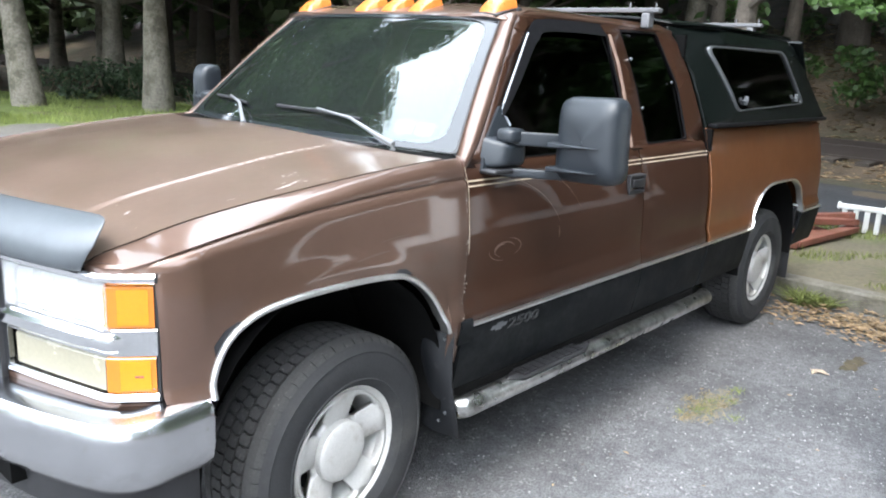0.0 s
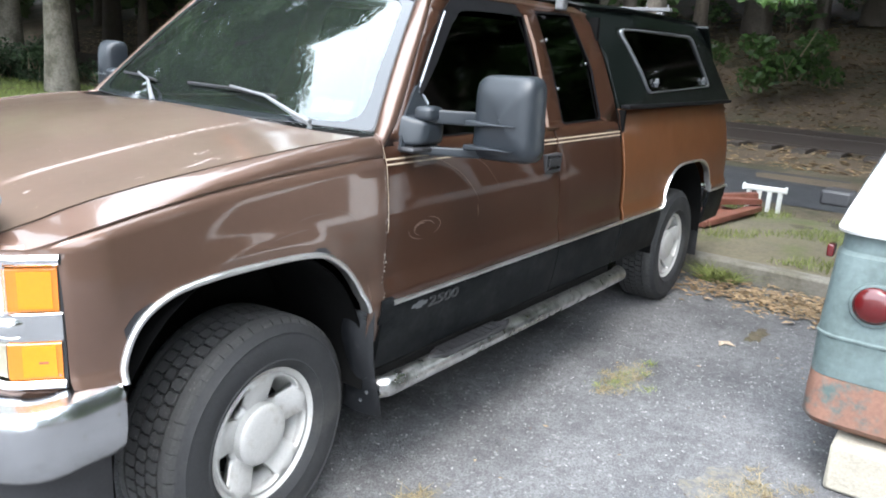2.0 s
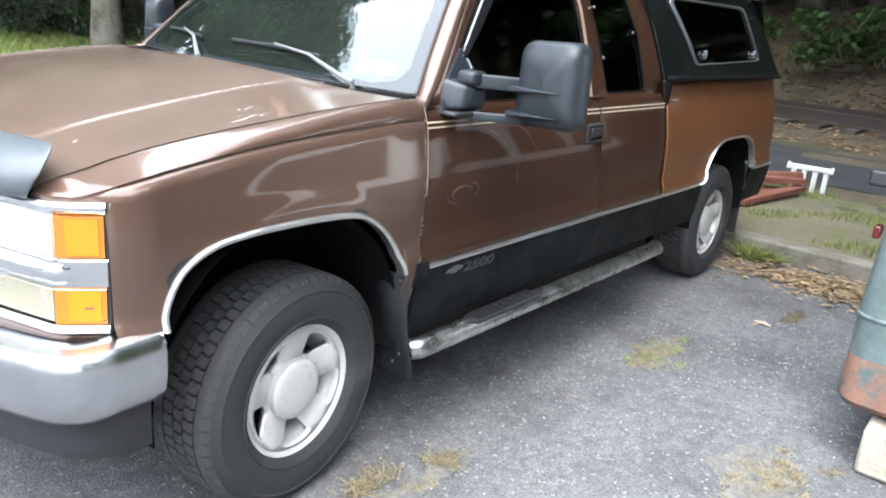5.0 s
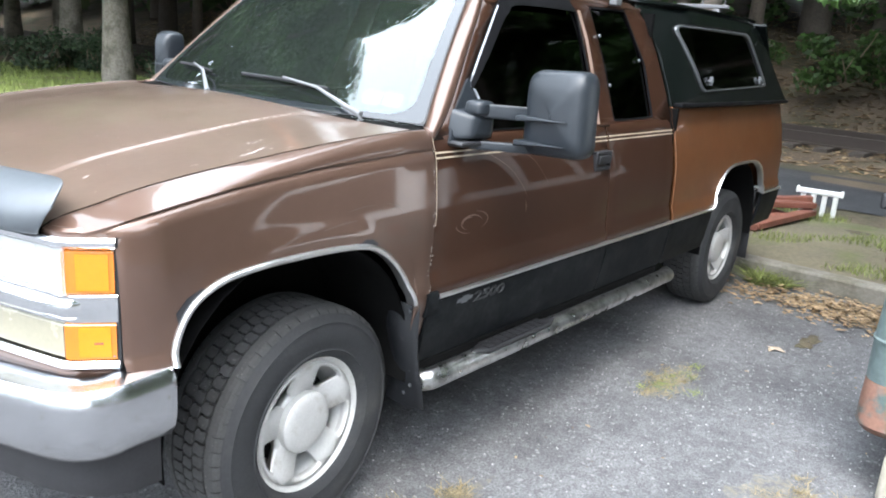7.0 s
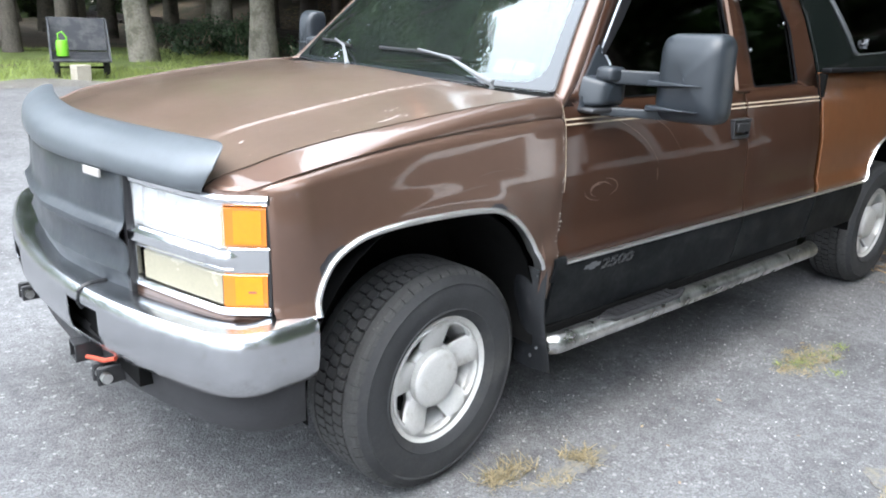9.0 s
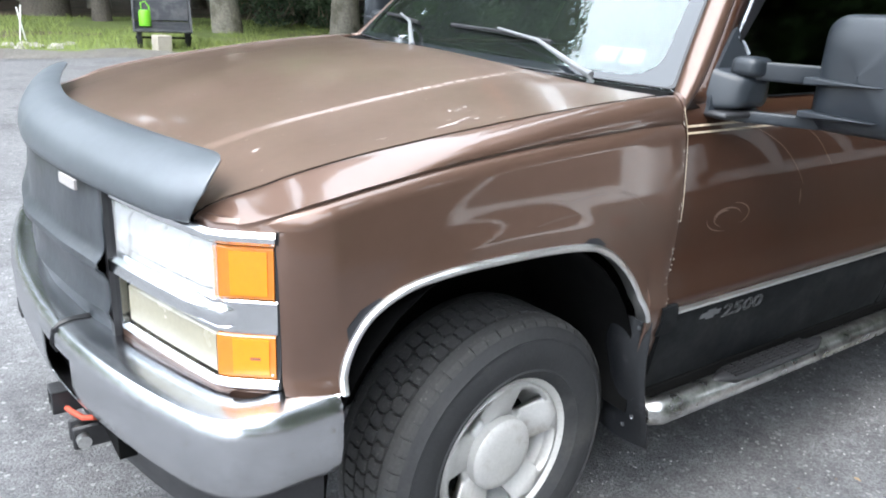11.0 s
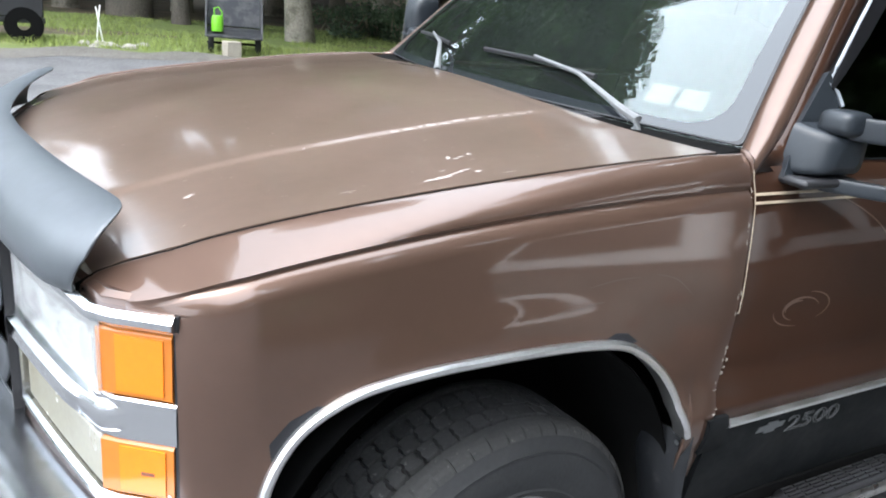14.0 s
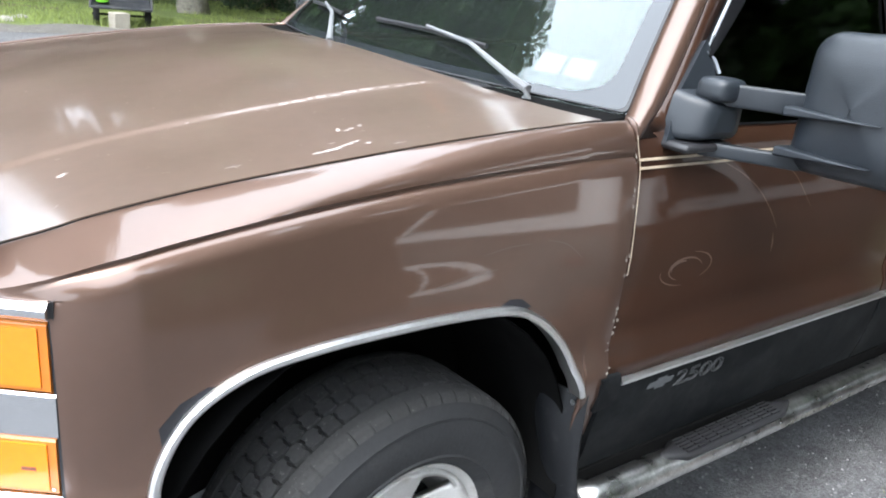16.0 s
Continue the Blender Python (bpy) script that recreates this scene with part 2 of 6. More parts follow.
STONE = material("grey_field_stone", (0.34, 0.32, 0.29), 0.9, 0, 0.25, 9, bump=0.006, bump_scale=40)
SAND = material("sandy_dirt", (0.17, 0.155, 0.125), 0.95, 0, 0.35, 12, bump=0.004, bump_scale=120, second=(0.115, 0.115, 0.117), mix_scale=30, lo=0.40, hi=0.56)
CART = material("weathered_grey_cart", (0.018, 0.021, 0.026), 0.6, 0, 0.2, 6, second=(0.05, 0.05, 0.052), mix_scale=5)
GREEN = material("green_plastic", (0.16, 0.48, 0.03), 0.35, 0, 0.05, 6)
TWIG = material("dry_twig", (0.22, 0.18, 0.13), 0.9)


def translucent(m, share):
    """Leaves let some of the light through."""
    n, l = m.node_tree.nodes, m.node_tree.links
    b = n["Principled BSDF"]
    thin, mix = n.new("ShaderNodeBsdfTranslucent"), n.new("ShaderNodeMixShader")
    l.new(b.inputs["Base Color"].links[0].from_socket, thin.inputs[0])
    mix.inputs[0].default_value = share
    l.new(b.outputs[0], mix.inputs[1]), l.new(thin.outputs[0], mix.inputs[2])
    l.new(mix.outputs[0], n["Material Output"].inputs[0])


for leaf_mat in (LEAF, FAR_LEAF, SPRING_LEAF, BRUSH_LEAF):
    translucent(leaf_mat, 0.22)


def aggregate(m, scale, low, high, chips):
    """Stones of the worn road surface: each cell has a shade of its own, with some pale chips."""
    n, l = m.node_tree.nodes, m.node_tree.links
    b = n["Principled BSDF"]
    was = b.inputs["Base Color"].links[0].from_socket
    pos, cells, pale = n.new("ShaderNodeTexCoord"), n.new("ShaderNodeTexVoronoi"), n.new("ShaderNodeTexVoronoi")
    cells.inputs["Scale"].default_value, pale.inputs["Scale"].default_value = scale, scale * 0.5
    shade, pick, mul, add = n.new("ShaderNodeMapRange"), n.new("ShaderNodeMapRange"), n.new("ShaderNodeVectorMath"), n.new("ShaderNodeMixRGB")
    split = n.new("ShaderNodeSeparateColor")
    split2 = n.new("ShaderNodeSeparateColor")
    for c in (cells, pale):
        l.new(pos.outputs["Object"], c.inputs["Vector"])
    l.new(cells.outputs["Color"], split.inputs[0]), l.new(pale.outputs["Color"], split2.inputs[0])
    shade.inputs[3].default_value, shade.inputs[4].default_value = low, high
    l.new(split.outputs[0], shade.inputs[0])
    mul.operation = "SCALE"
    l.new(was, mul.inputs[0]), l.new(shade.outputs[0], mul.inputs["Scale"])
    pick.inputs[1].default_value, pick.inputs[2].default_value = 1 - chips, 1 - chips * 0.6
    l.new(split2.outputs[1], pick.inputs[0])
    add.inputs[2].default_value = (0.22, 0.22, 0.218, 1)
    l.new(pick.outputs[0], add.inputs[0]), l.new(mul.outputs[0], add.inputs[1]), l.new(add.outputs[0], b.inputs["Base Color"])


aggregate(ASPHALT, 165, 0.65, 1.35, 0.03)


# ---- building helpers ----
def mesh_part(name, verts, faces, mat, parent=None, label="", smooth=True, solid=0.0, bevel=0.0, off=-1.0):
    me = bpy.data.meshes.new(name)
    me.from_pydata([tuple(v) for v in verts], [], [tuple(f) for f in faces])
    me.materials.append(mat)
    me.update()
    if smooth:
        me.polygons.foreach_set("use_smooth", [True] * len(me.polygons))
        me.set_sharp_from_angle(angle=radians(38))
    ob = new(name, me)
    if parent:
        ob.parent = parent
    if label:
        tagged(ob, label)
    if solid:
        s = ob.modifiers.new("thickness", "SOLIDIFY")
        s.thickness, s.offset = solid, off
    if solid and smooth:
        wn2 = ob.modifiers.new("flat_faces", "WEIGHTED_NORMAL")
        wn2.weight, wn2.keep_sharp = 100, True
    if bevel:
        b = ob.modifiers.new("edges", "BEVEL")
        b.width, b.segments, b.limit_method = bevel, 2, "ANGLE"
    return ob


def thing(name, label, category, group="", at=(0, 0, 0)):
    ob = new(name)
    ob.location = at
    return tagged(ob, label, category, group)


def join(*pairs):
    v, f = [], []
    for a, b in pairs:
        f += [[i + len(v) for i in p] for p in b]
        v += list(a)
    return v, f


def grid(fn, us, vs, flip=False):
    v = [fn(a, b) for a in us for b in vs]
    n = len(vs)
    f = [(i * n + j, (i + 1) * n + j, (i + 1) * n + j + 1, i * n + j + 1) for i in range(len(us) - 1) for j in range(n - 1)]
    return v, [p[::-1] for p in f] if flip else f


def other_side(v, f):
    return [(p[0], -p[1], p[2]) for p in v], [tuple(q[::-1]) for q in f]


def box(x0, x1, y0, y1, z0, z1):
    v = [(x, y, z) for x in (x0, x1) for y in (y0, y1) for z in (z0, z1)]
    return v, [(0, 1, 3, 2), (4, 6, 7, 5), (0, 4, 5, 1), (2, 3, 7, 6), (0, 2, 6, 4), (1, 5, 7, 3)]


def moved(vf, m):
    return [tuple(m @ Vector(p)) for p in vf[0]], vf[1]


def revolve(profile, n=48, closed=False):
    """Profile of (radius, y) turned about the y axis."""
    k = len(profile)
    v = [(r * math.cos(2 * math.pi * i / n), y, r * math.sin(2 * math.pi * i / n)) for i in range(n) for r, y in profile]
    f = [(i * k + j, i * k + (j + 1) % k, (i + 1) % n * k + (j + 1) % k, (i + 1) % n * k + j) for i in range(n) for j in range(k if closed else k - 1)]
    return v, f


def tube(points, radii, n=8):
    pts = [Vector(p) for p in points]
    v, f = [], []
    for i, p in enumerate(pts):
        d = (pts[min(i + 1, len(pts) - 1)] - pts[max(i - 1, 0)]).normalized()
        a = d.cross(Vector((0.31, 0.17, 0.93))).normalized()
        b = d.cross(a)
        r = radii[i] if isinstance(radii, (list, tuple)) else radii
        v += [tuple(p + r * (math.cos(2 * math.pi * k / n) * a + math.sin(2 * math.pi * k / n) * b)) for k in range(n)]
    for i in range(len(pts) - 1):
        f += [(i * n + k, i * n + (k + 1) % n, (i + 1) * n + (k + 1) % n, (i + 1) * n + k) for k in range(n)]
    f += [tuple(range(n))[::-1], tuple(range((len(pts) - 1) * n, len(pts) * n))]
    return v, f


def lerp_table(x, pts):
    return float(np.interp(x, [p[0] for p in pts], [p[1] for p in pts]))


def eased(x, pts):
    """A smooth curve through a table of points, with no overshoot."""
    n = len(pts)
    if x <= pts[0][0] or x >= pts[-1][0]:
        return pts[0][1] if x <= pts[0][0] else pts[-1][1]
    i = next(k for k in range(n - 1) if x <= pts[k + 1][0])

    def slope(k):
        return (pts[k + 1][1] - pts[k][1]) / (pts[k + 1][0] - pts[k][0])

    def tangent(k):
        if k == 0 or k == n - 1:
            return slope(0 if k == 0 else n - 2)
        a, b = slope(k - 1), slope(k)
        return 0.0 if a * b <= 0 else 2 * a * b / (a + b)

    h = pts[i + 1][0] - pts[i][0]
    t = (x - pts[i][0]) / h
    return (2 * t ** 3 - 3 * t ** 2 + 1) * pts[i][1] + (t ** 3 - 2 * t ** 2 + t) * h * tangent(i) + (3 * t ** 2 - 2 * t ** 3) * pts[i + 1][1] + (t ** 3 - t ** 2) * h * tangent(i + 1)


def steps(a, b, n):
    return [a + (b - a) * i / n for i in range(n + 1)]


def rounded(corners, r, n=5):
    """A closed outline with rounded corners, in two dimensions."""
    out, k = [], len(corners)
    for i in range(k):
        p, a, b = Vector(corners[i]), Vector(corners[i - 1]), Vector(corners[(i + 1) % k])
        s, e = p + (a - p).normalized() * r, p + (b - p).normalized() * r
        out += [tuple((1 - t) ** 2 * s + 2 * t * (1 - t) * p + t * t * e) for t in steps(0, 1, n)]
    return out


def filled(outline, holes, lift, cut_x=(), cut_z=()):
    """A sheet with holes; lift(x, z) gives the place of each point. The cuts let it bend."""
    bm = bmesh.new()
    edges = []
    for loop in (outline, *holes):
        vs = [bm.verts.new((x, 0, z)) for x, z in loop]
        edges += [bm.edges.new((vs[i], vs[(i + 1) % len(vs)])) for i in range(len(vs))]
    bmesh.ops.triangle_fill(bm, edges=edges, use_beauty=True)
    for axis, places in (((1, 0, 0), cut_x), ((0, 0, 1), cut_z)):
        for p in places:
            bmesh.ops.bisect_plane(bm, geom=bm.verts[:] + bm.edges[:] + bm.faces[:], plane_co=Vector(axis) * p, plane_no=axis, dist=0.0004)
    bmesh.ops.recalc_face_normals(bm, faces=bm.faces)
    bm.normal_update()
    flip = sum(f.normal.y for f in bm.faces) > 0
    bm.verts.index_update()
    v = [lift(p.co.x, p.co.z) for p in bm.verts]
    f = [[q.index for q in p.verts] for p in bm.faces]
    bm.free()
    return v, [p[::-1] for p in f] if flip else f


# ---- pickup truck: shapes ----
ARCH = [(-0.513, 0.770), (-0.503, 0.825), (-0.476, 0.880), (-0.436, 0.921), (-0.372, 0.953), (-0.30, 0.968), (-0.188, 0.976), (0.0, 0.976), (0.135, 0.966), (0.206, 0.943), (0.275, 0.890), (0.332, 0.817), (0.372, 0.732), (0.388, 0.55)]
REAR_ARCH = [(3.10, 0.735), (3.13, 0.80), (3.20, 0.89), (3.28, 0.94), (3.40, 0.968), (3.60, 0.972), (3.80, 0.965), (3.90, 0.935), (3.97, 0.88), (4.01, 0.80), (4.02, 0.735)]
SIDE = [(0.45, 0.945), (0.55, 0.965), (0.66, 0.982), (0.73, 0.990), (0.765, 0.992), (0.800, 0.977), (0.90, 0.974), (1.0, 0.968), (1.10, 0.952), (1.16, 0.940), (1.21, 0.928), (1.27, 0.908), (1.36, 0.90)]
CREASE = [(-0.69, 1.094), (-0.672, 1.096), (-0.655, 1.101), (-0.635, 1.108), (-0.54, 1.136), (-0.386, 1.161), (-0.20, 1.184), (0.02, 1.203), (0.28, 1.217), (0.47, 1.226), (2.5, 1.24)]
HOOD_EDGE = [(-0.70, 1.099), (-0.672, 1.102), (-0.65, 1.124), (-0.60, 1.150), (-0.54, 1.172), (-0.42, 1.197), (-0.30, 1.216), (-0.13, 1.239), (0.14, 1.270), (0.42, 1.293), (0.505, 1.298)]
HOOD_MID = [(-0.74, 1.125), (-0.675, 1.150), (-0.54, 1.177), (-0.42, 1.199), (-0.30, 1.217), (-0.13, 1.240), (0.14, 1.270), (0.42, 1.293), (0.505, 1.298)]


def smooth_arch(table, k):
    """A rounder run of points through the opening's outline."""
    q = [Vector(p) for p in (table[0], *table, table[-1])]
    out = []
    for i in range(1, len(q) - 2):
        for t in steps(0, 1, k)[:-1]:
            out.append(tuple(0.5 * (2 * q[i] + (q[i + 1] - q[i - 1]) * t + (2 * q[i - 1] - 5 * q[i] + 4 * q[i + 1] - q[i + 2]) * t * t + (3 * q[i] - q[i - 1] - 3 * q[i + 1] + q[i + 2]) * t ** 3)))
    return out + [table[-1]]


def side_y(x, z):
    y = eased(z, SIDE)
    if x < -0.5:
        y -= 2.8 * (x + 0.5) ** 2
    if x < 0.6 and z > 0.7:
        rho = math.hypot((x + 0.065) / 0.455, (z - 0.60) / 0.383)
        k = min(1, max(0, (1.27 - rho) / 0.24))
        y += 0.0075 * k * k * (3 - 2 * k) * min(1, (0.6 - x) / 0.15)
    return y


def glass_y(z):
    """The inward lean of the cab's upper half."""
    return 0.910 - 0.40 * (z - 1.26) - 0.10 * max(0, z - 1.6) ** 2 * 4


def hood_side(x):
    """Half width of the hood along its length."""
    return 0.868 - 0.048 * (0.5 - x) - 0.55 * max(0, -0.50 - x) ** 1.6


def face_path(s, off=0.0):
    """A point of the truck's front, s metres out from its middle: x and half width."""
    def at(q):
        if q <= 0.85:
            return Vector((-0.862 + 0.160 * (q / 0.85) ** 1.6, q))
        return Vector((-0.702 + (q - 0.85) * 0.80, 0.85 + (q - 0.85) * 0.60))
    p, d = at(s), (at(s + 0.004) - at(max(0, s - 0.004))).normalized()
    nrm = Vector((-d.y, d.x))
    return p + nrm * off if s > 0.01 else p + Vector((-off, 0))


def front(s, z, off=0.0):
    p = face_path(abs(s), off)
    return (p.x, -p.y if s >= 0 else p.y, z)


def face_block(s0, s1, z0, z1, off0, off1, n=8, round_z=0.0, fade=False):
    """A block laid along the front between two spans and heights, from depth off0 out to off1."""
    prof = [(off0, z0), (off1 - round_z, z0), (off1, z0 + round_z), (off1, z1 - round_z), (off1 - round_z, z1), (off0, z1)] if round_z else [(off0, z0), (off1, z0), (off1, z1), (off0, z1)]
    k = len(prof)
    v = [front(s, z, o * (min(1, 3.2 * (1 - i / n)) ** 0.6 if fade else 1)) for i, s in enumerate(steps(s0, s1, n)) for o, z in prof]
    f = [(i * k + j, i * k + (j + 1) % k, (i + 1) * k + (j + 1) % k, (i + 1) * k + j) for i in range(n) for j in range(k)]
    f += [tuple(range(k))[::-1], tuple(range(n * k, n * k + k))]
    if (s1 > s0) != False:
        f = [tuple(p[::-1]) for p in f]
    return v, f


truck = thing("pickup_truck", "brown extended-cab pickup with black topper, parked on asphalt", "pickup truck")

# ---- front fenders ----
def nose_skew(x, inward):
    """How far the nose's corner is drawn forward towards the middle of the truck."""
    k = min(1, max(0, (-0.58 - x) / 0.092))
    return -min(0.052, max(0, inward) * 0.58) * k * k * (3 - 2 * k)


def fender(proud):
    """One skin: a lower run with the wheel opening, and an upper run over the crease up to the hood."""
    split = 1.092
    xs = sorted({*steps(-0.672, -0.6165, 6), *steps(-0.6165, -0.52, 5), *[p[0] for p in smooth_arch(ARCH, 3)], 0.392, 0.41, 0.43})
    opening = smooth_arch(ARCH, 5)

    def low(x):
        if x < -0.513:
            return 0.770
        return lerp_table(x, opening) if x < 0.388 else 0.60

    def at(x, z):
        if x <= 0.392:
            return x
        return 0.392 + (door_front(z) - 0.004 - 0.392) * (x - 0.392) / 0.038

    lower = [[(at(x, z), -side_y(x, z), z) for z in steps(low(x), split, 14)] for x in xs if x >= -0.6166]
    upper = []
    for x in xs:
        zc, ze, ye = eased(x, CREASE), eased(x, HOOD_EDGE), hood_side(x) + 0.0058
        yc = side_y(x, zc)
        g = min(1, max(0, (x + 0.645) / 0.10)) * lerp_table(x, [(0.25, 1.0), (0.43, 0.55)])
        col = [(at(x, z), -(side_y(x, z) - 0.012 * g * max(0, (z - zc + 0.034) / 0.029) ** 2), z) for z in sorted({*steps(split, zc - 0.034, 3), *steps(zc - 0.034, zc - 0.005, 6)} if zc - 0.034 > split + 0.004 else {*steps(split, zc - 0.005, 9)})]
        xx = at(x, zc)
        base = yc - 0.0135 * g
        col += [(xx, -(base - 0.005 * g), zc - 0.0012), (xx, -(base - 0.005 * g), zc + 0.0018), (xx, -(base - 0.0006), zc + 0.006)]
        lift = proud * g
        a, b = Vector((base - 0.0006, zc + 0.006)), Vector((ye + 0.008, ze - 0.0005 + lift))
        c = Vector((a.x + lerp_table(x, [(-0.62, 0.48), (-0.45, 0.38), (-0.20, 0.08), (0.10, 0.03)]) * (b.x - a.x), a.y + lerp_table(x, [(-0.62, 0.42), (-0.45, 0.46), (-0.20, 0.62), (0.10, 0.68)]) * (b.y - a.y)))
        for t in steps(0, 1, 12)[1:]:
            p = (1 - t) ** 2 * a + 2 * t * (1 - t) * c + t * t * b
            col.append((xx + nose_skew(x, yc - p.x), -p.x, p.y))
        sk = xx + nose_skew(x, yc - ye)
        col += [(sk, -(ye + 0.0045), ze - 0.0004 + lift), (sk, -(ye + 0.0018), ze - 0.0019 + lift), (sk, -(ye + 0.0004), ze - 0.0046 + lift)]
        col.append((sk, -ye, ze - (0.03 if x > -0.60 else 0.0075)))
        upper.append(col)
    bm = bmesh.new()
    for rows in (lower, upper):
        made = [[bm.verts.new(p) for p in c] for c in rows]
        for a, b in zip(made, made[1:]):
            for k in range(len(a) - 1):
                bm.faces.new((a[k], b[k], b[k + 1], a[k + 1]))
    bmesh.ops.remove_doubles(bm, verts=bm.verts, dist=0.0004)
    bm.verts.index_update()
    v, f = [tuple(p.co) for p in bm.verts], [[q.index for q in p.verts] for p in bm.faces]
    bm.free()
    return v, f


def door_front(z):
    return 0.508 - 0.05 * max(0, 1.2 - z) / 0.45


fender_l = mesh_part("fender", *fender(0.0), PAINT, truck, solid=0.006)
fender_r = mesh_part("fender", *other_side(*fender(0.005)), PAINT, truck, solid=0.006)


def arch_trim(table, y_off=0.004, width=0.009):
    """A rolled bright strip along a wheel opening."""
    fine = [Vector((x, 0, z)) for x, z in smooth_arch(table, 5)]
    v = []
    for i, p in enumerate(fine):
        d = (fine[min(i + 2, len(fine) - 1)] - fine[max(i - 2, 0)]).normalized()
        out = Vector((-d.z, 0, d.x))
        y = side_y(p.x, p.z)
        for o, dy in ((-0.009, -0.03), (-0.008, 0.004), (-0.003, 0.008), (0.004, 0.008), (width, 0.003), (width, -0.004)):
            q = p + out * o
            v.append((q.x, -(y + dy + y_off), q.z))
    f = [(i * 6 + j, i * 6 + j + 1, (i + 1) * 6 + j + 1, (i + 1) * 6 + j) for i in range(len(fine) - 1) for j in range(5)]
    return v, f


tv = arch_trim(ARCH[:-1])
mesh_part("wheel_arch_trim", *tv, SATIN, fender_l, "chrome wheel arch trim")
mesh_part("wheel_arch_trim", *other_side(*tv), SATIN, fender_r, "chrome wheel arch trim")


# ---- doors, extended cab and bed sides ----
def panel(x_front, x_rear, z_low, z_high, nu=14, nw=14, y_off=0.0, table=None):
    """A stretch of body side: edges and heights are functions."""
    us = steps(0, 1, nu) if table is None else table

    def at(u, w):
        z = z_low(u) + (z_high(u) - z_low(u)) * w
        x = x_front(z) + (x_rear(z) - x_front(z)) * u
        y = side_y(x, z) + y_off
        edge = min((x - x_front(z)), (x_rear(z) - x)) if table is None else 1
        if edge < 0.006:
            y -= 0.006
        return (x, -y, z)

    if table is None:
        us = [0, 0.004] + us[1:-1] + [0.996, 1]
    return grid(at, us, steps(0, 1, nw))


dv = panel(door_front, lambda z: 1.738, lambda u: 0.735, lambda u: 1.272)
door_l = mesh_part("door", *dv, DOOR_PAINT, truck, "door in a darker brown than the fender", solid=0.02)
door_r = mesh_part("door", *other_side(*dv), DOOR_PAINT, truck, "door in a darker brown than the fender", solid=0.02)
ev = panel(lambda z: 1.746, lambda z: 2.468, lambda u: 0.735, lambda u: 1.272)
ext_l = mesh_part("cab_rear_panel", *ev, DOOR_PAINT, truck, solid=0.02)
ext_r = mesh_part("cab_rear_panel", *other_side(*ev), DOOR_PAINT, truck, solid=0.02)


def rear_low(x):
    return lerp_table(x, REAR_ARCH) if REAR_ARCH[0][0] <= x <= REAR_ARCH[-1][0] else 0.735


bed_x = sorted({2.484, 2.490, *steps(2.55, 3.08, 7), *[p[0] for p in REAR_ARCH], *steps(4.03, 4.40, 5), 4.418, 4.425})


def bed_point(x, w):
    z = rear_low(x) + (1.335 - rear_low(x)) * w
    y = side_y(x, z) + 0.004 - (0.006 if x < 2.487 else 0) - 0.9 * max(0, x - 4.30) ** 2
    if w > 0.97:
        y -= 0.012
    return (x, -y, z)


bv = grid(bed_point, bed_x, steps(0, 1, 18))
bed_l = mesh_part("bed_side", *bv, BED_PAINT, truck, "faded copper-brown bed side, lighter than the cab", solid=0.02)
bed_r = mesh_part("bed_side", *other_side(*bv), BED_PAINT, truck, "faded copper-brown bed side, lighter than the cab", solid=0.02)
tv = arch_trim(REAR_ARCH, 0.006, 0.006)
mesh_part("wheel_arch_trim", *tv, SATIN, bed_l, "chrome wheel arch trim")
mesh_part("wheel_arch_trim", *other_side(*tv), SATIN, bed_r, "chrome wheel arch trim")
mesh_part("tailgate", *box(4.39, 4.43, -0.88, 0.88, 0.72, 1.32), BED_PAINT, truck, bevel=0.01)
mesh_part("rear_bumper", *box(4.44, 4.60, -0.92, 0.92, 0.52, 0.70), DULL_CHROME, truck, "worn chrome rear bumper", bevel=0.02)


def strip(x0, x1, z0, z1, out, n=20, edge=None):
    """A moulding on the side, from x0 to x1."""
    v = []
    for x in steps(x0, x1, n):
        for z, o in ((z0, -0.01), (z0, out * 0.6), (z0 + (z1 - z0) * 0.25, out), (z0 + (z1 - z0) * 0.8, out), (z1, out * 0.5), (z1, -0.01)):
            v.append((x, -(side_y(x, z) + o), z))
    f = [(i * 6 + j, (i + 1) * 6 + j, (i + 1) * 6 + j + 1, i * 6 + j + 1) for i in range(n) for j in range(5)]
    f += [tuple(range(6)), tuple(range(n * 6, n * 6 + 6))[::-1]]
    return v, f


for parent, x0, x1 in ((0, 0.500, 1.734), (1, 1.750, 2.462), (2, 2.488, 3.085), (2, 4.03, 4.42)):
    for k, own in enumerate(((door_l, ext_l, bed_l), (door_r, ext_r, bed_r))):
        for name, z0, z1, out, mat in (("bright_moulding", 0.722, 0.737, 0.014, SATIN), ("lower_cladding", 0.485, 0.721, 0.006, CLADDING)):
            sv = strip(x0 if mat is SATIN or parent else 0.452, x1, z0, z1, out)
            mesh_part(name, *(sv if k == 0 else other_side(*sv)), mat, own[parent])
for k, own in enumerate((fender_l, fender_r)):
    sv = strip(0.435, 0.498, 0.665, 0.752, 0.012, 4)
    mesh_part("moulding_end_cap", *(sv if k == 0 else other_side(*sv)), CLADDING, own)

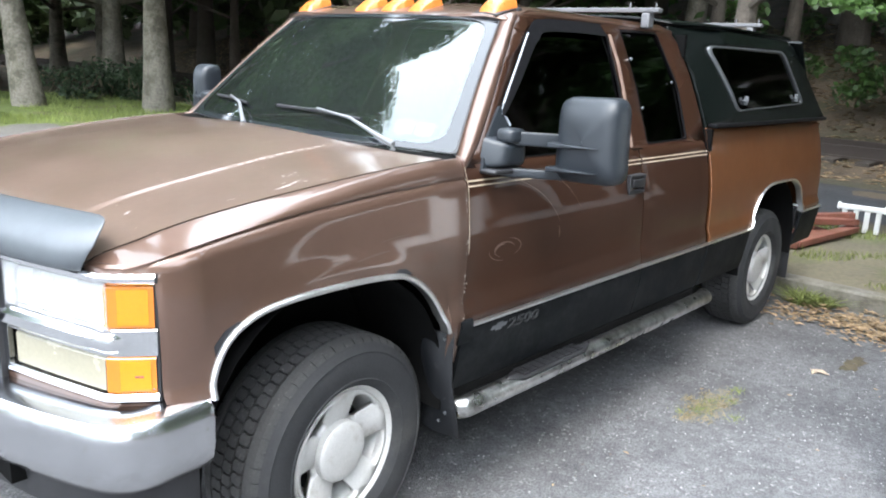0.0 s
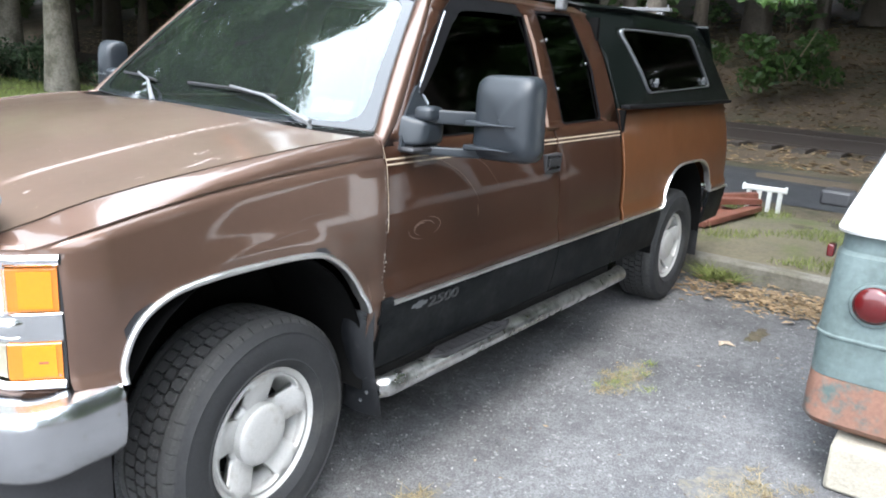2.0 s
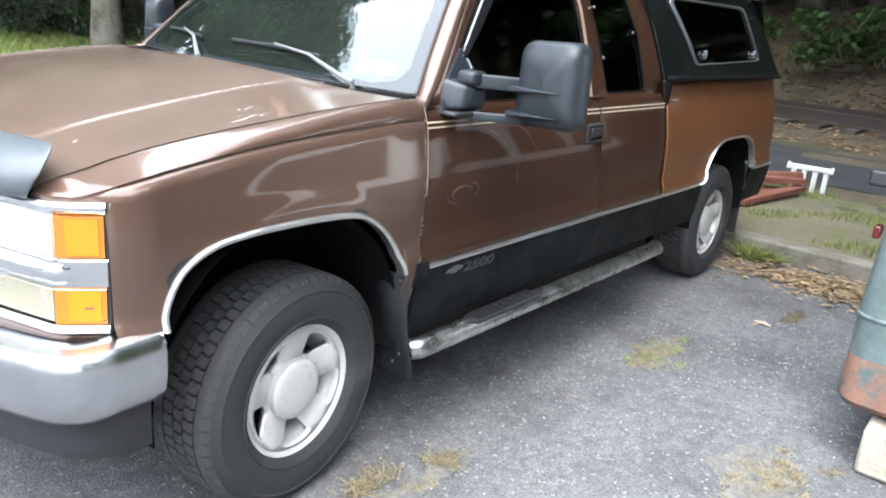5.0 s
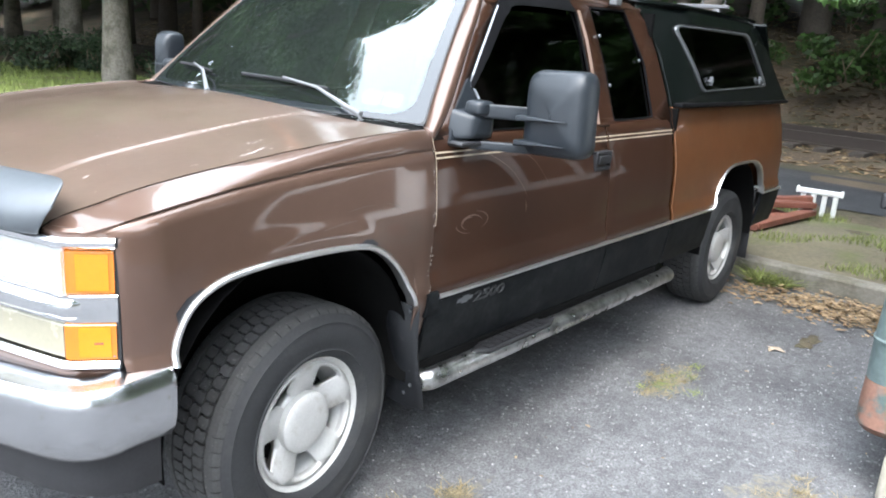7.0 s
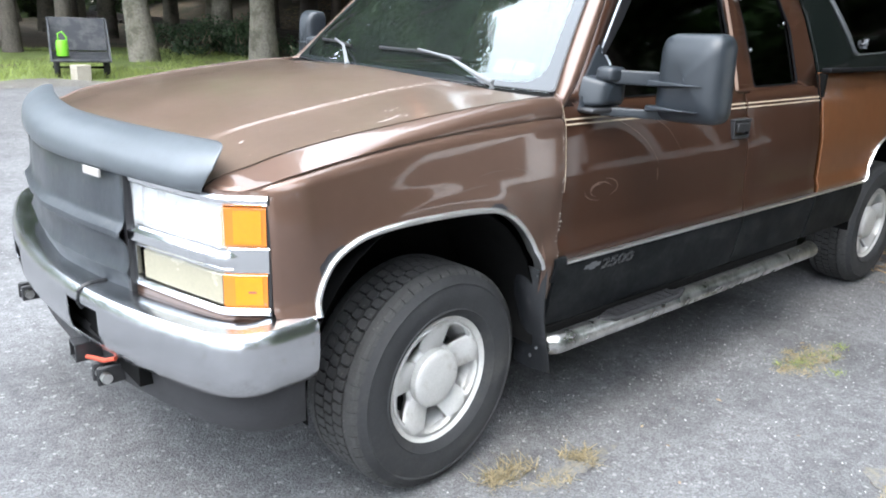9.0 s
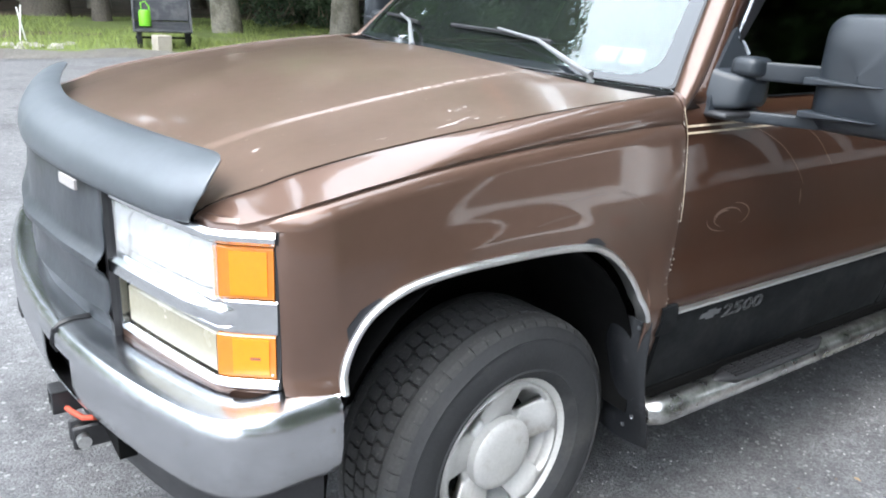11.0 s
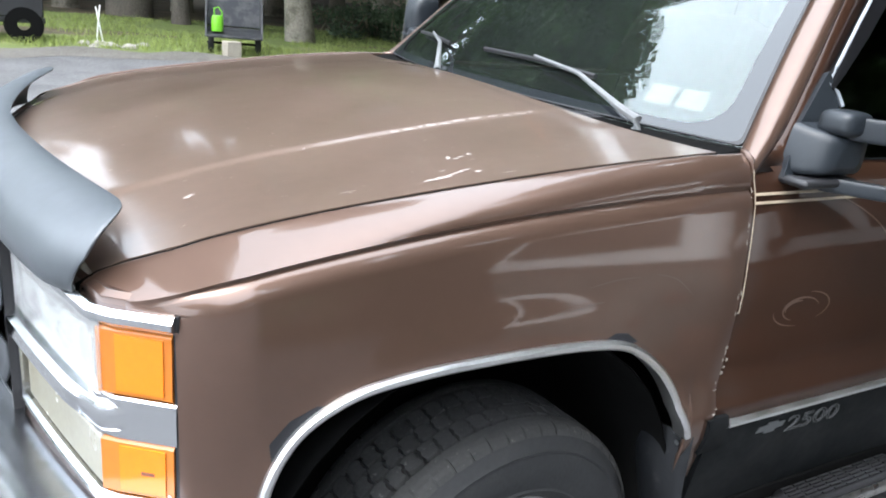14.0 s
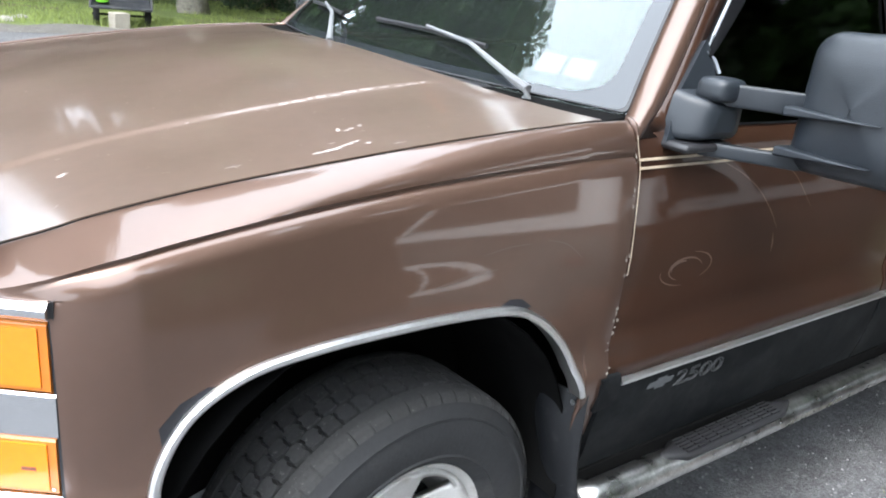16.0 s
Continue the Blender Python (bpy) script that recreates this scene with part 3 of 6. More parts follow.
# pin stripes, door handle and worn edge on the driver's door
for x0, x1, own in ((0.512, 1.735, door_l), (1.75, 2.46, ext_l)):
    for z in (1.200, 1.217):
        mesh_part("pinstripe", *grid(lambda x, w: (x, -(side_y(x, z + 0.0055 * w) + 0.0012), z + 0.0055 * w), steps(x0, x1, 16), [0, 1]), STRIPE, own, "thin cream pinstripe", solid=0.001)
handle = mesh_part("door_handle", *join(box(1.590, 1.732, -0.966, -0.925, 1.074, 1.090), box(1.590, 1.732, -0.966, -0.925, 1.146, 1.160), box(1.590, 1.603, -0.965, -0.925, 1.074, 1.160), box(1.719, 1.732, -0.965, -0.925, 1.074, 1.160), box(1.605, 1.718, -0.950, -0.93, 1.09, 1.146)), BLACK, door_l, "black door handle in a recess", bevel=0.004)
mesh_part("grip", *box(1.612, 1.712, -0.972, -0.957, 1.104, 1.142), BLACK, handle, bevel=0.004)
rng = random.Random(4)
chips = []
for i in range(30):
    z = rng.uniform(0.76, 1.05) if i < 22 else rng.uniform(1.12, 1.26)
    x = door_front(z) + rng.uniform(-0.012, 0.004)
    h, w = rng.uniform(0.002, 0.012), rng.uniform(0.0015, 0.003 if z > 0.98 else 0.007)
    chips.append(grid(lambda a, b: (x + w * (a - 0.5), -(side_y(x, z + h * b) + 0.0016), z + h * (b - 0.5) * (1 - 0.5 * a)), [0, 1], [0, 1]))
tagged(mesh_part("chipped_edge", *join(*chips), PRIMER, door_l, "", solid=0.001), "pale chipped paint along the door edge", kind="stuff")
edge_line = grid(lambda z, w: (door_front(z) + 0.001 + 0.0018 * w, -(side_y(0.5, z) + 0.0005), z), steps(0.98, 1.268, 16), [0, 1])
mesh_part("worn_edge", *edge_line, STRIPE, door_l, solid=0.001)


def scuff(points, width, name="scuff_mark", own=None):
    """A thin buffed streak lying on the body side."""
    run = [Vector(p) for p in points]
    v = []
    for i, p in enumerate(run):
        d = (run[min(i + 1, len(run) - 1)] - run[max(i - 1, 0)]).normalized()
        w = width * (0.25 + 0.75 * math.sin(math.pi * i / (len(run) - 1)))
        for k in (-0.5, 0.5):
            x, z = p.x - d.y * w * k, p.y + d.x * w * k
            v.append((x, -(side_y(x, z) + 0.0012), z))
    mesh_part(name, v, [(2 * i, 2 * i + 2, 2 * i + 3, 2 * i + 1) for i in range(len(run) - 1)], SCUFF, own or door_l, "faint buffed scuff in the paint")


for cx, cz, rx, rz, a0, a1, w in ((0.688, 0.966, 0.060, 0.026, 0.2, 4.2, 0.005), (0.700, 0.970, 0.085, 0.034, -1.0, 1.4, 0.004), (0.675, 0.968, 0.040, 0.018, 1.2, 3.4, 0.007), (0.690, 0.964, 0.092, 0.036, 3.0, 4.6, 0.003)):
    scuff([(cx + rx * math.cos(a), cz + rz * math.sin(a)) for a in steps(a0, a1, 18)], w)
scuff(smooth_arch([(0.76, 1.218), (0.87, 1.175), (0.948, 1.132), (1.01, 1.075), (1.048, 1.023)], 4), 0.004)
scuff(smooth_arch([(1.037, 1.193), (1.12, 1.15), (1.204, 1.064)], 5), 0.003)
scuff([(1.036, 1.009), (1.040, 0.985), (1.039, 0.962)], 0.007)
scuff(smooth_arch([(0.085, 1.075), (0.15, 1.083), (0.205, 1.083)], 5), 0.0030, own=fender_l)
scuff(smooth_arch([(0.245, 1.085), (0.30, 1.070), (0.345, 1.035)], 5), 0.0028, own=fender_l)
scuff(smooth_arch([(-0.02, 1.035), (0.06, 1.044), (0.12, 1.046)], 5), 0.006, own=fender_l)
for loop in ([(-0.494, 0.868), (-0.497, 0.897), (-0.466, 0.929), (-0.425, 0.946), (-0.408, 0.944), (-0.445, 0.921), (-0.476, 0.888)], [(0.125, 0.976), (0.150, 0.985), (0.180, 0.981), (0.206, 0.962), (0.190, 0.958), (0.160, 0.970)]):
    mesh_part("bare_patch", *filled(loop, [], lambda x, z: (x, -(side_y(x, z) + 0.0012), z), steps(-0.5, -0.41, 6), steps(0.88, 0.98, 6)), BARE, fender_l, "dark patch where the paint is gone beside the trim", solid=0.001)
emblem = [(0.612, 0.680), (0.640, 0.680), (0.640, 0.673), (0.676, 0.673), (0.676, 0.680), (0.700, 0.682), (0.706, 0.696), (0.680, 0.696), (0.680, 0.702), (0.645, 0.702), (0.645, 0.696), (0.618, 0.694)]
mesh_part("emblem", *filled(emblem, [], lambda x, z: (x, -(side_y(x, z) + 0.008), z)), TRIM, door_l, "worn silver maker's emblem shape", smooth=False, solid=0.002)
font = bpy.data.curves.new("model_number", "FONT")
font.body, font.size, font.shear, font.space_character = "2500", 0.052, 0.15, 0.98
font.fill_mode, font.bevel_depth, font.bevel_resolution, font.resolution_u = "NONE", 0.0011, 1, 3
letters = new("model_number", font)
bpy.context.view_layer.update()
plain = bpy.data.meshes.new_from_object(letters.evaluated_get(bpy.context.evaluated_depsgraph_get()))
bpy.data.objects.remove(letters)
plain.transform(Matrix.Translation((0.704, -0.9965, 0.668)) @ Matrix.Scale(1.90, 4, (1, 0, 0)) @ Matrix.Rotation(radians(90), 4, "X"))
plain.materials.clear()
plain.materials.append(WORN)
number = new("model_number", plain)
number.parent = door_l
tagged(number, "worn silver raised model number")

# ---- cab above the belt ----
WINDOW = rounded([(0.625, 1.280), (0.752, 1.428), (1.050, 1.722), (1.165, 1.792), (1.670, 1.806), (1.712, 1.762), (1.698, 1.52), (1.650, 1.276)], 0.022)
REAR_WINDOW = rounded([(1.827, 1.282), (1.848, 1.52), (1.843, 1.790), (2.222, 1.800), (2.296, 1.54), (2.258, 1.286)], 0.022)
OUTLINE = [(0.512, 1.262), (0.605, 1.325), (0.70, 1.425), (0.86, 1.605), (1.00, 1.752), (1.06, 1.800), (1.14, 1.825), (1.70, 1.838), (2.30, 1.838), (2.385, 1.815), (2.43, 1.76), (2.468, 1.60), (2.482, 1.40), (2.468, 1.262)]


def cab_lift(x, z):
    return (x, -glass_y(z), z)


for k in (0, 1):
    flip = (lambda v, f: (v, f)) if k == 0 else other_side
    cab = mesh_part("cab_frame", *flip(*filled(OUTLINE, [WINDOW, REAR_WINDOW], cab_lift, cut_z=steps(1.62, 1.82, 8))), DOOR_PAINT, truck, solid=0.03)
    for name, loop in (("side_window", WINDOW), ("rear_side_window", REAR_WINDOW)):
        gv = filled(loop, [], lambda x, z: (x, -(glass_y(z) - 0.012), z), cut_z=steps(1.62, 1.80, 6))
        mesh_part(name, *flip(*gv), TINT, cab, "dark tinted glass", solid=0.004)
        c = Vector((sum(p[0] for p in loop) / len(loop), sum(p[1] for p in loop) / len(loop)))
        inner = [tuple(c + (Vector(p) - c) * (1 - 0.009 / max(0.1, (Vector(p) - c).length))) for p in loop]
        sv = filled(loop, [inner], lambda x, z: (x, -(glass_y(z) + 0.002), z))
        mesh_part("window_seal", *flip(*sv), VISOR, cab, smooth=False, solid=0.008)
    vis = smooth_arch([(0.765, 1.436), (0.90, 1.572), (1.045, 1.710), (1.105, 1.752), (1.180, 1.785), (1.42, 1.797), (1.672, 1.798)], 3)
    width = [lerp_table(i / (len(vis) - 1), [(0, 0.010), (0.15, 0.028), (0.5, 0.040), (1, 0.044)]) for i in range(len(vis))]
    vv = []
    for (x, z), w in zip(vis, width):
        lean = 0.8 * min(1, max(0, (1.20 - x) / 0.12))
        vv += [(x, -(glass_y(z) + 0.004), z + 0.006), (x + w * 0.4 * lean, -(glass_y(z) + 0.016), z - w * 0.35), (x + w * 0.9 * lean, -(glass_y(z - w) + 0.018), z - w)]
    vf = [(i * 3 + j, (i + 1) * 3 + j, (i + 1) * 3 + j + 1, i * 3 + j + 1) for i in range(len(vis) - 1) for j in range(2)]
    mesh_part("window_visor", *flip(vv, [p[::-1] for p in vf]), VISOR, cab, "smoked rain visor along the window top", solid=0.003)
    rim = [(x, -(glass_y(z) + 0.010), z) for x, z in vis if x < 1.08]
    hook = [(0.806, -(glass_y(1.392) + 0.010), 1.392), (0.792, -(glass_y(1.420) + 0.011), 1.420)]
    mesh_part("visor_edge", *flip(*tube(hook + rim, [0.005] * 2 + [0.0042] * len(rim), 6)), RAIN_EDGE, cab, "pale front edge of the rain visor")
    bpill = [(1.726, 1.762), (1.726, 1.64), (1.715, 1.52), (1.692, 1.40), (1.666, 1.275)]
    bv2 = [(x + dx, -(glass_y(z) + 0.004), z) for x, z in bpill for dx in (-0.010, 0.013)]
    mesh_part("pillar_trim", *flip(bv2, [(2 * i, 2 * i + 1, 2 * i + 3, 2 * i + 2) for i in range(4)]), PILLAR, cab, "pale pillar strip behind the window", solid=0.003)
for x, z in ((1.870, 1.66), (2.235, 1.56), (1.865, 1.44)):
    mesh_part("window_screw", *moved(revolve([(0.0, -0.004), (0.007, -0.003), (0.008, 0.003)], 10), Matrix.Translation((x, -(glass_y(z) + 0.001), z))), TRIM, truck)


def roof_point(x, y):
    half = glass_y(1.80) - 0.002
    t = abs(y) / half
    xx = x - 0.05 * (1 - t * t) * min(1, max(0, (1.5 - x) / 0.4))
    z = 1.864 - 0.022 * t ** 2 - 0.55 * max(0, t - 0.8) ** 2
    z -= 0.60 * max(0, 1.30 - 0.06 * t * t - xx) ** 2 + 0.6 * max(0, x - 2.32) ** 2
    return (xx, y, z)


hw = glass_y(1.80) - 0.002
mesh_part("roof", *grid(roof_point, steps(0.985, 2.47, 18), [hw * a for a in steps(-1, 1, 24)]), PAINT, truck, solid=0.02)
for y in (0, 0.172, -0.172, 0.575, -0.575):
    def lamp_top(a, b):
        x, yy = 1.055 + 0.072 * a, y + 0.056 * b * (1 - 0.22 * max(0, -a))
        rise = max(0.0, 1 - (0.42 - 0.58 * a) ** 2) ** 0.6 if a < 0.99 else 0.0
        return (x, yy, roof_point(x, yy)[2] + 0.004 + 0.050 * max(0.0, 1 - b ** 4) ** 0.5 * rise)

    lamp = mesh_part("roof_marker_lamp", *grid(lamp_top, steps(-1, 1, 12), steps(-1, 1, 10)), MARKER, truck, "amber plastic cab marker lamp")
    foot = grid(lambda a, b: (1.055 + 0.078 * a, y + 0.062 * b, roof_point(1.055 + 0.078 * a, y + 0.062 * b)[2] + 0.001), steps(-1, 1, 6), steps(-1, 1, 4))
    mesh_part("base", *foot, BLACK, lamp, solid=0.006, off=1.0)
mesh_part("antenna_base", *box(1.10, 1.13, -0.645, -0.615, 1.80, 1.828), BLACK, truck, bevel=0.004)


def ws(u, v, off=0.0):
    """The windshield: u from below up, v across."""
    lo = Vector((0.537 - 0.155 * (1 - v * v), 0.850 * v, 1.299 + 0.006 * (1 - v * v)))
    hi = Vector((1.005 - 0.075 * (1 - v * v), 0.640 * v, 1.784 + 0.004 * (1 - v * v)))
    p = lo.lerp(hi, u) + Vector((-0.72, 0, 0.69)) * (0.045 * u * (1 - u) + off)
    return tuple(p)


glass = mesh_part("windshield", *grid(lambda u, v: ws(u, v), steps(0, 1, 14), steps(-1, 1, 22)), WINDSHIELD, truck, "raked windshield with reflections of trees and sky", solid=0.005)
def glass_rim(a, w):
    """Round the glass: a along its edge, w from the edge inwards."""
    out, inn = RIM_OUT[a % len(RIM_OUT)], RIM_IN[a % len(RIM_IN)]
    return ws(out[0] + (inn[0] - out[0]) * w, out[1] + (inn[1] - out[1]) * w, 0.003)


RIM_OUT = rounded([(0.0, -1.0), (1.0, -1.0), (1.0, 1.0), (0.0, 1.0)], 0.02, 12)
RIM_IN = rounded([(0.040, -0.935), (0.968, -0.935), (0.968, 0.935), (0.040, 0.935)], 0.14, 12)
RIM_OUT = [p for i in range(4) for p in RIM_OUT[i * 13:i * 13 + 13] + [tuple(Vector(RIM_OUT[i * 13 + 12]).lerp(Vector(RIM_OUT[(i * 13 + 13) % 52]), t)) for t in steps(0, 1, 16)[1:-1]]]
RIM_IN = [p for i in range(4) for p in RIM_IN[i * 13:i * 13 + 13] + [tuple(Vector(RIM_IN[i * 13 + 12]).lerp(Vector(RIM_IN[(i * 13 + 13) % 52]), t)) for t in steps(0, 1, 16)[1:-1]]]
mesh_part("glass_border", *grid(glass_rim, list(range(len(RIM_OUT) + 1)), steps(0, 1, 3), True), FRIT, glass, "black border round the glass")
mesh_part("glass_seal", *grid(lambda a, w: tuple(Vector(glass_rim(a, w * 0.13)) + Vector((-0.7, 0, 0.7)) * 0.002), list(range(len(RIM_OUT) + 1)), [0, 1], True), BLACK, glass, "black rubber windshield seal")
for k in (0, 1):
    flip = (lambda v, f: (v, f)) if k == 0 else other_side

    def pillar(u, w):
        a = Vector(ws(max(0, u), -1.0, 0.004))
        z = 1.262 + (1.80 - 1.262) * max(0, u)
        b = Vector((lerp_table(z, [(1.262, 0.520), (1.325, 0.605), (1.425, 0.70), (1.605, 0.86), (1.752, 1.0), (1.80, 1.06)]), -glass_y(z), z))
        p = a.lerp(b, w) + Vector((-0.35, -0.75, 0.3)) * 0.085 * w * (1 - w)
        if u < 0:
            foot = Vector((0.509, 0, 0)) + (1 - w) ** 2 * Vector((0, -0.868, 1.300)) + 2 * w * (1 - w) * Vector((0, -0.906, 1.302)) + w * w * Vector((0, -0.911, 1.258))
            k = -u / 0.12
            p = p.lerp(foot, k * k * (3 - 2 * k))
        return tuple(p)

    mesh_part("windshield_pillar", *flip(*grid(pillar, [-0.12, -0.09, -0.06, -0.03, *steps(0, 1, 12)], steps(0, 1, 8), True)), PAINT, truck, solid=0.01)
for i, (dx, w) in enumerate(((-0.832, 0.052), (-0.737, 0.052))):
    sv = grid(lambda u, v: ws(0.105 + 0.075 * u, dx + w * v, -0.009), [0, 1], [-0.5, 0, 0.5, 1])
    st = mesh_part("windshield_sticker", *sv, PAPER, glass, "white registration sticker inside the glass", solid=0.001)
    iv = join(*[grid(lambda u, v: ws(0.120 + 0.02 * r + 0.008 * u, dx + w * (0.1 + 0.6 * v), -0.0075), [0, 1], [0, 1]) for r in range(3)])
    mesh_part("print", *iv, INK, st)


def wiper(y0, y1, reach):
    """Arm from its pivot out to the blade."""
    v0, v1 = y0 / 0.79, y1 / 0.75
    piv = Vector(ws(0.0, v0)) + Vector((-0.045, 0, -0.004))
    elbow = Vector(ws(reach * 0.72, v0 + (v1 - v0) * 0.55, 0.035))
    tip = Vector(ws(reach, v1, 0.03))
    w = mesh_part("wiper", *tube([piv, piv + Vector((0, 0, 0.02)), piv.lerp(elbow, 0.25) + Vector((0, 0, 0.012)), elbow, tip], [0.012, 0.012, 0.009, 0.006, 0.004], 8), WIPER, truck, "grey metal wiper arm")
    a, b = Vector(ws(reach * 0.86, v0 + (v1 - v0) * 0.48, 0.014)), Vector(ws(reach * 1.02, v1 + (v1 - v0) * 0.62, 0.012))
    mesh_part("blade", *join(tube([a, a.lerp(b, 0.5) + Vector((-0.006, 0, 0.006)), b], 0.007, 6)), BLACK, w, "black rubber wiper blade")


wiper(-0.60, -0.18, 0.16)
wiper(0.125, 0.42, 0.17)

# cowl panel below the windshield, with its slats
mesh_part("cowl", *grid(lambda u, v: tuple(Vector(ws(0, v)) + Vector((-0.115 * (1 - u), 0, -0.016 + 0.012 * u))), steps(0, 1, 3), steps(-1, 1, 20)), VOID, truck, solid=0.01)
slats = [moved(box(-0.035, 0.035, -0.0040, 0.0040, 0, 0.012), Matrix.Translation(Vector(ws(0, v)) + Vector((-0.046, 0, -0.012)))) for v in steps(-0.62, 0.2, 64)]
mesh_part("cowl_grille", *join(*slats), BLACK, truck)


# ---- hood ----
def hood_point(x, t):
    skirt, t = abs(t) > 1, max(-1.0, min(1.0, t))
    back = x - max(0, x - 0.30) / 0.19 * 0.155 * (1 - t * t)
    mid = eased(back, HOOD_MID)
    ye, ze = hood_side(back), mid + (eased(back, HOOD_EDGE) - mid) * abs(t) ** 4.5
    y = ye * t
    rib = 0.545 - 0.075 * (x + 0.7)
    crown = 0.041 * (1 - t * t) * (1 - 0.9 * t * t)
    step = 0.0042 / (1 + math.exp((abs(y) - rib) / 0.0045)) * min(1, max(0, (0.36 - x) / 0.12))
    z = ze + crown + step - (0.014 if skirt else 0) - 0.46 * max(0, -0.48 - x) ** 2 * (1 - abs(t) ** 10)
    if x < -0.66:
        z -= 2.6 * (x + 0.66) ** 2 * (1 - t ** 4)
    xx = x
    if x < -0.55:
        xx = x - (-(0.55 + x)) / 0.19 * 0.095 * (1 - abs(t) ** 1.7) + nose_skew(x, 0.1) * abs(t) ** 5
    if x > 0.30:
        xx = back
    xx = max(xx, face_path(abs(y)).x + 0.012)
    return (xx, y, z)


rib_t = [-1.001] + sorted({*steps(-1, 1, 30), *[s * (0.58 + d) for s in (-1, 1) for d in steps(-0.08, 0.14, 44)]}) + [1.001]
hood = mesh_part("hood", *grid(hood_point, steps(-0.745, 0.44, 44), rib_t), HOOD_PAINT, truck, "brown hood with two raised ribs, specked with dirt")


def flake(x, y, long, wide, seed):
    """A ragged pale island where the clear coat has peeled, lying on the hood."""
    q = random.Random(seed)
    n = 14
    rim = []
    for i in range(n):
        a, k = 2 * math.pi * i / n, q.uniform(0.55, 1.1)
        rim.append((x + long * k * math.cos(a) + 0.3 * wide * math.sin(a), y + wide * k * math.sin(a)))
    v = [Vector(hood_point(px, py / hood_side(px))) + Vector((0, 0, 0.0012)) for px, py in [(x, y)] + rim]
    mesh_part("peeled_patch", v, [(0, i + 1, (i + 1) % n + 1) for i in range(n)], FLAKE, hood, "pale patch of peeled clear coat")


for i, (x, y, long, wide) in enumerate(((-0.165, -0.790, 0.018, 0.006), (-0.138, -0.787, 0.020, 0.008), (-0.118, -0.780, 0.012, 0.004), (-0.078, -0.694, 0.006, 0.010), (-0.066, -0.704, 0.009, 0.004), (-0.052, -0.697, 0.008, 0.004), (-0.030, -0.690, 0.007, 0.007), (-0.102, -0.774, 0.014, 0.005), (-0.082, -0.768, 0.013, 0.005), (-0.122, -0.755, 0.010, 0.003), (-0.066, -0.786, 0.009, 0.006), (-0.02, -0.815, 0.016, 0.003), (-0.31, -0.772, 0.016, 0.003), (-0.54, -0.638, 0.012, 0.007), (-0.30, -0.522, 0.005, 0.005))):
    flake(x, y, long, wide, 300 + i)
ribs_q = random.Random(17)
x = -0.115
while x < 0.27:
    long = ribs_q.uniform(0.008, 0.022)
    flake(x + long, -(0.545 - 0.075 * (x + 0.7)) - ribs_q.uniform(-0.003, 0.003), long, ribs_q.uniform(0.0035, 0.006), 400 + int(x * 1000))
    x += 2 * long + ribs_q.uniform(0.0, 0.006)

# a near-black strip along each hood edge stands in for the gap's shade
for side in (1, -1):
    def gap_point(x, w):
        y, z = ((0.0008, -0.018), (0.0008, -0.0016), (0.0048, -0.0016), (0.0048, -0.018))[w]
        return (x + nose_skew(x, side_y(x, 1.12) - hood_side(x)), -side * (hood_side(x) + y), eased(x, HOOD_EDGE) + z)

    mesh_part("hood_gap_shade", *grid(gap_point, steps(-0.68, 0.44, 40), [0, 1, 2, 3]), VOID, truck, smooth=False)

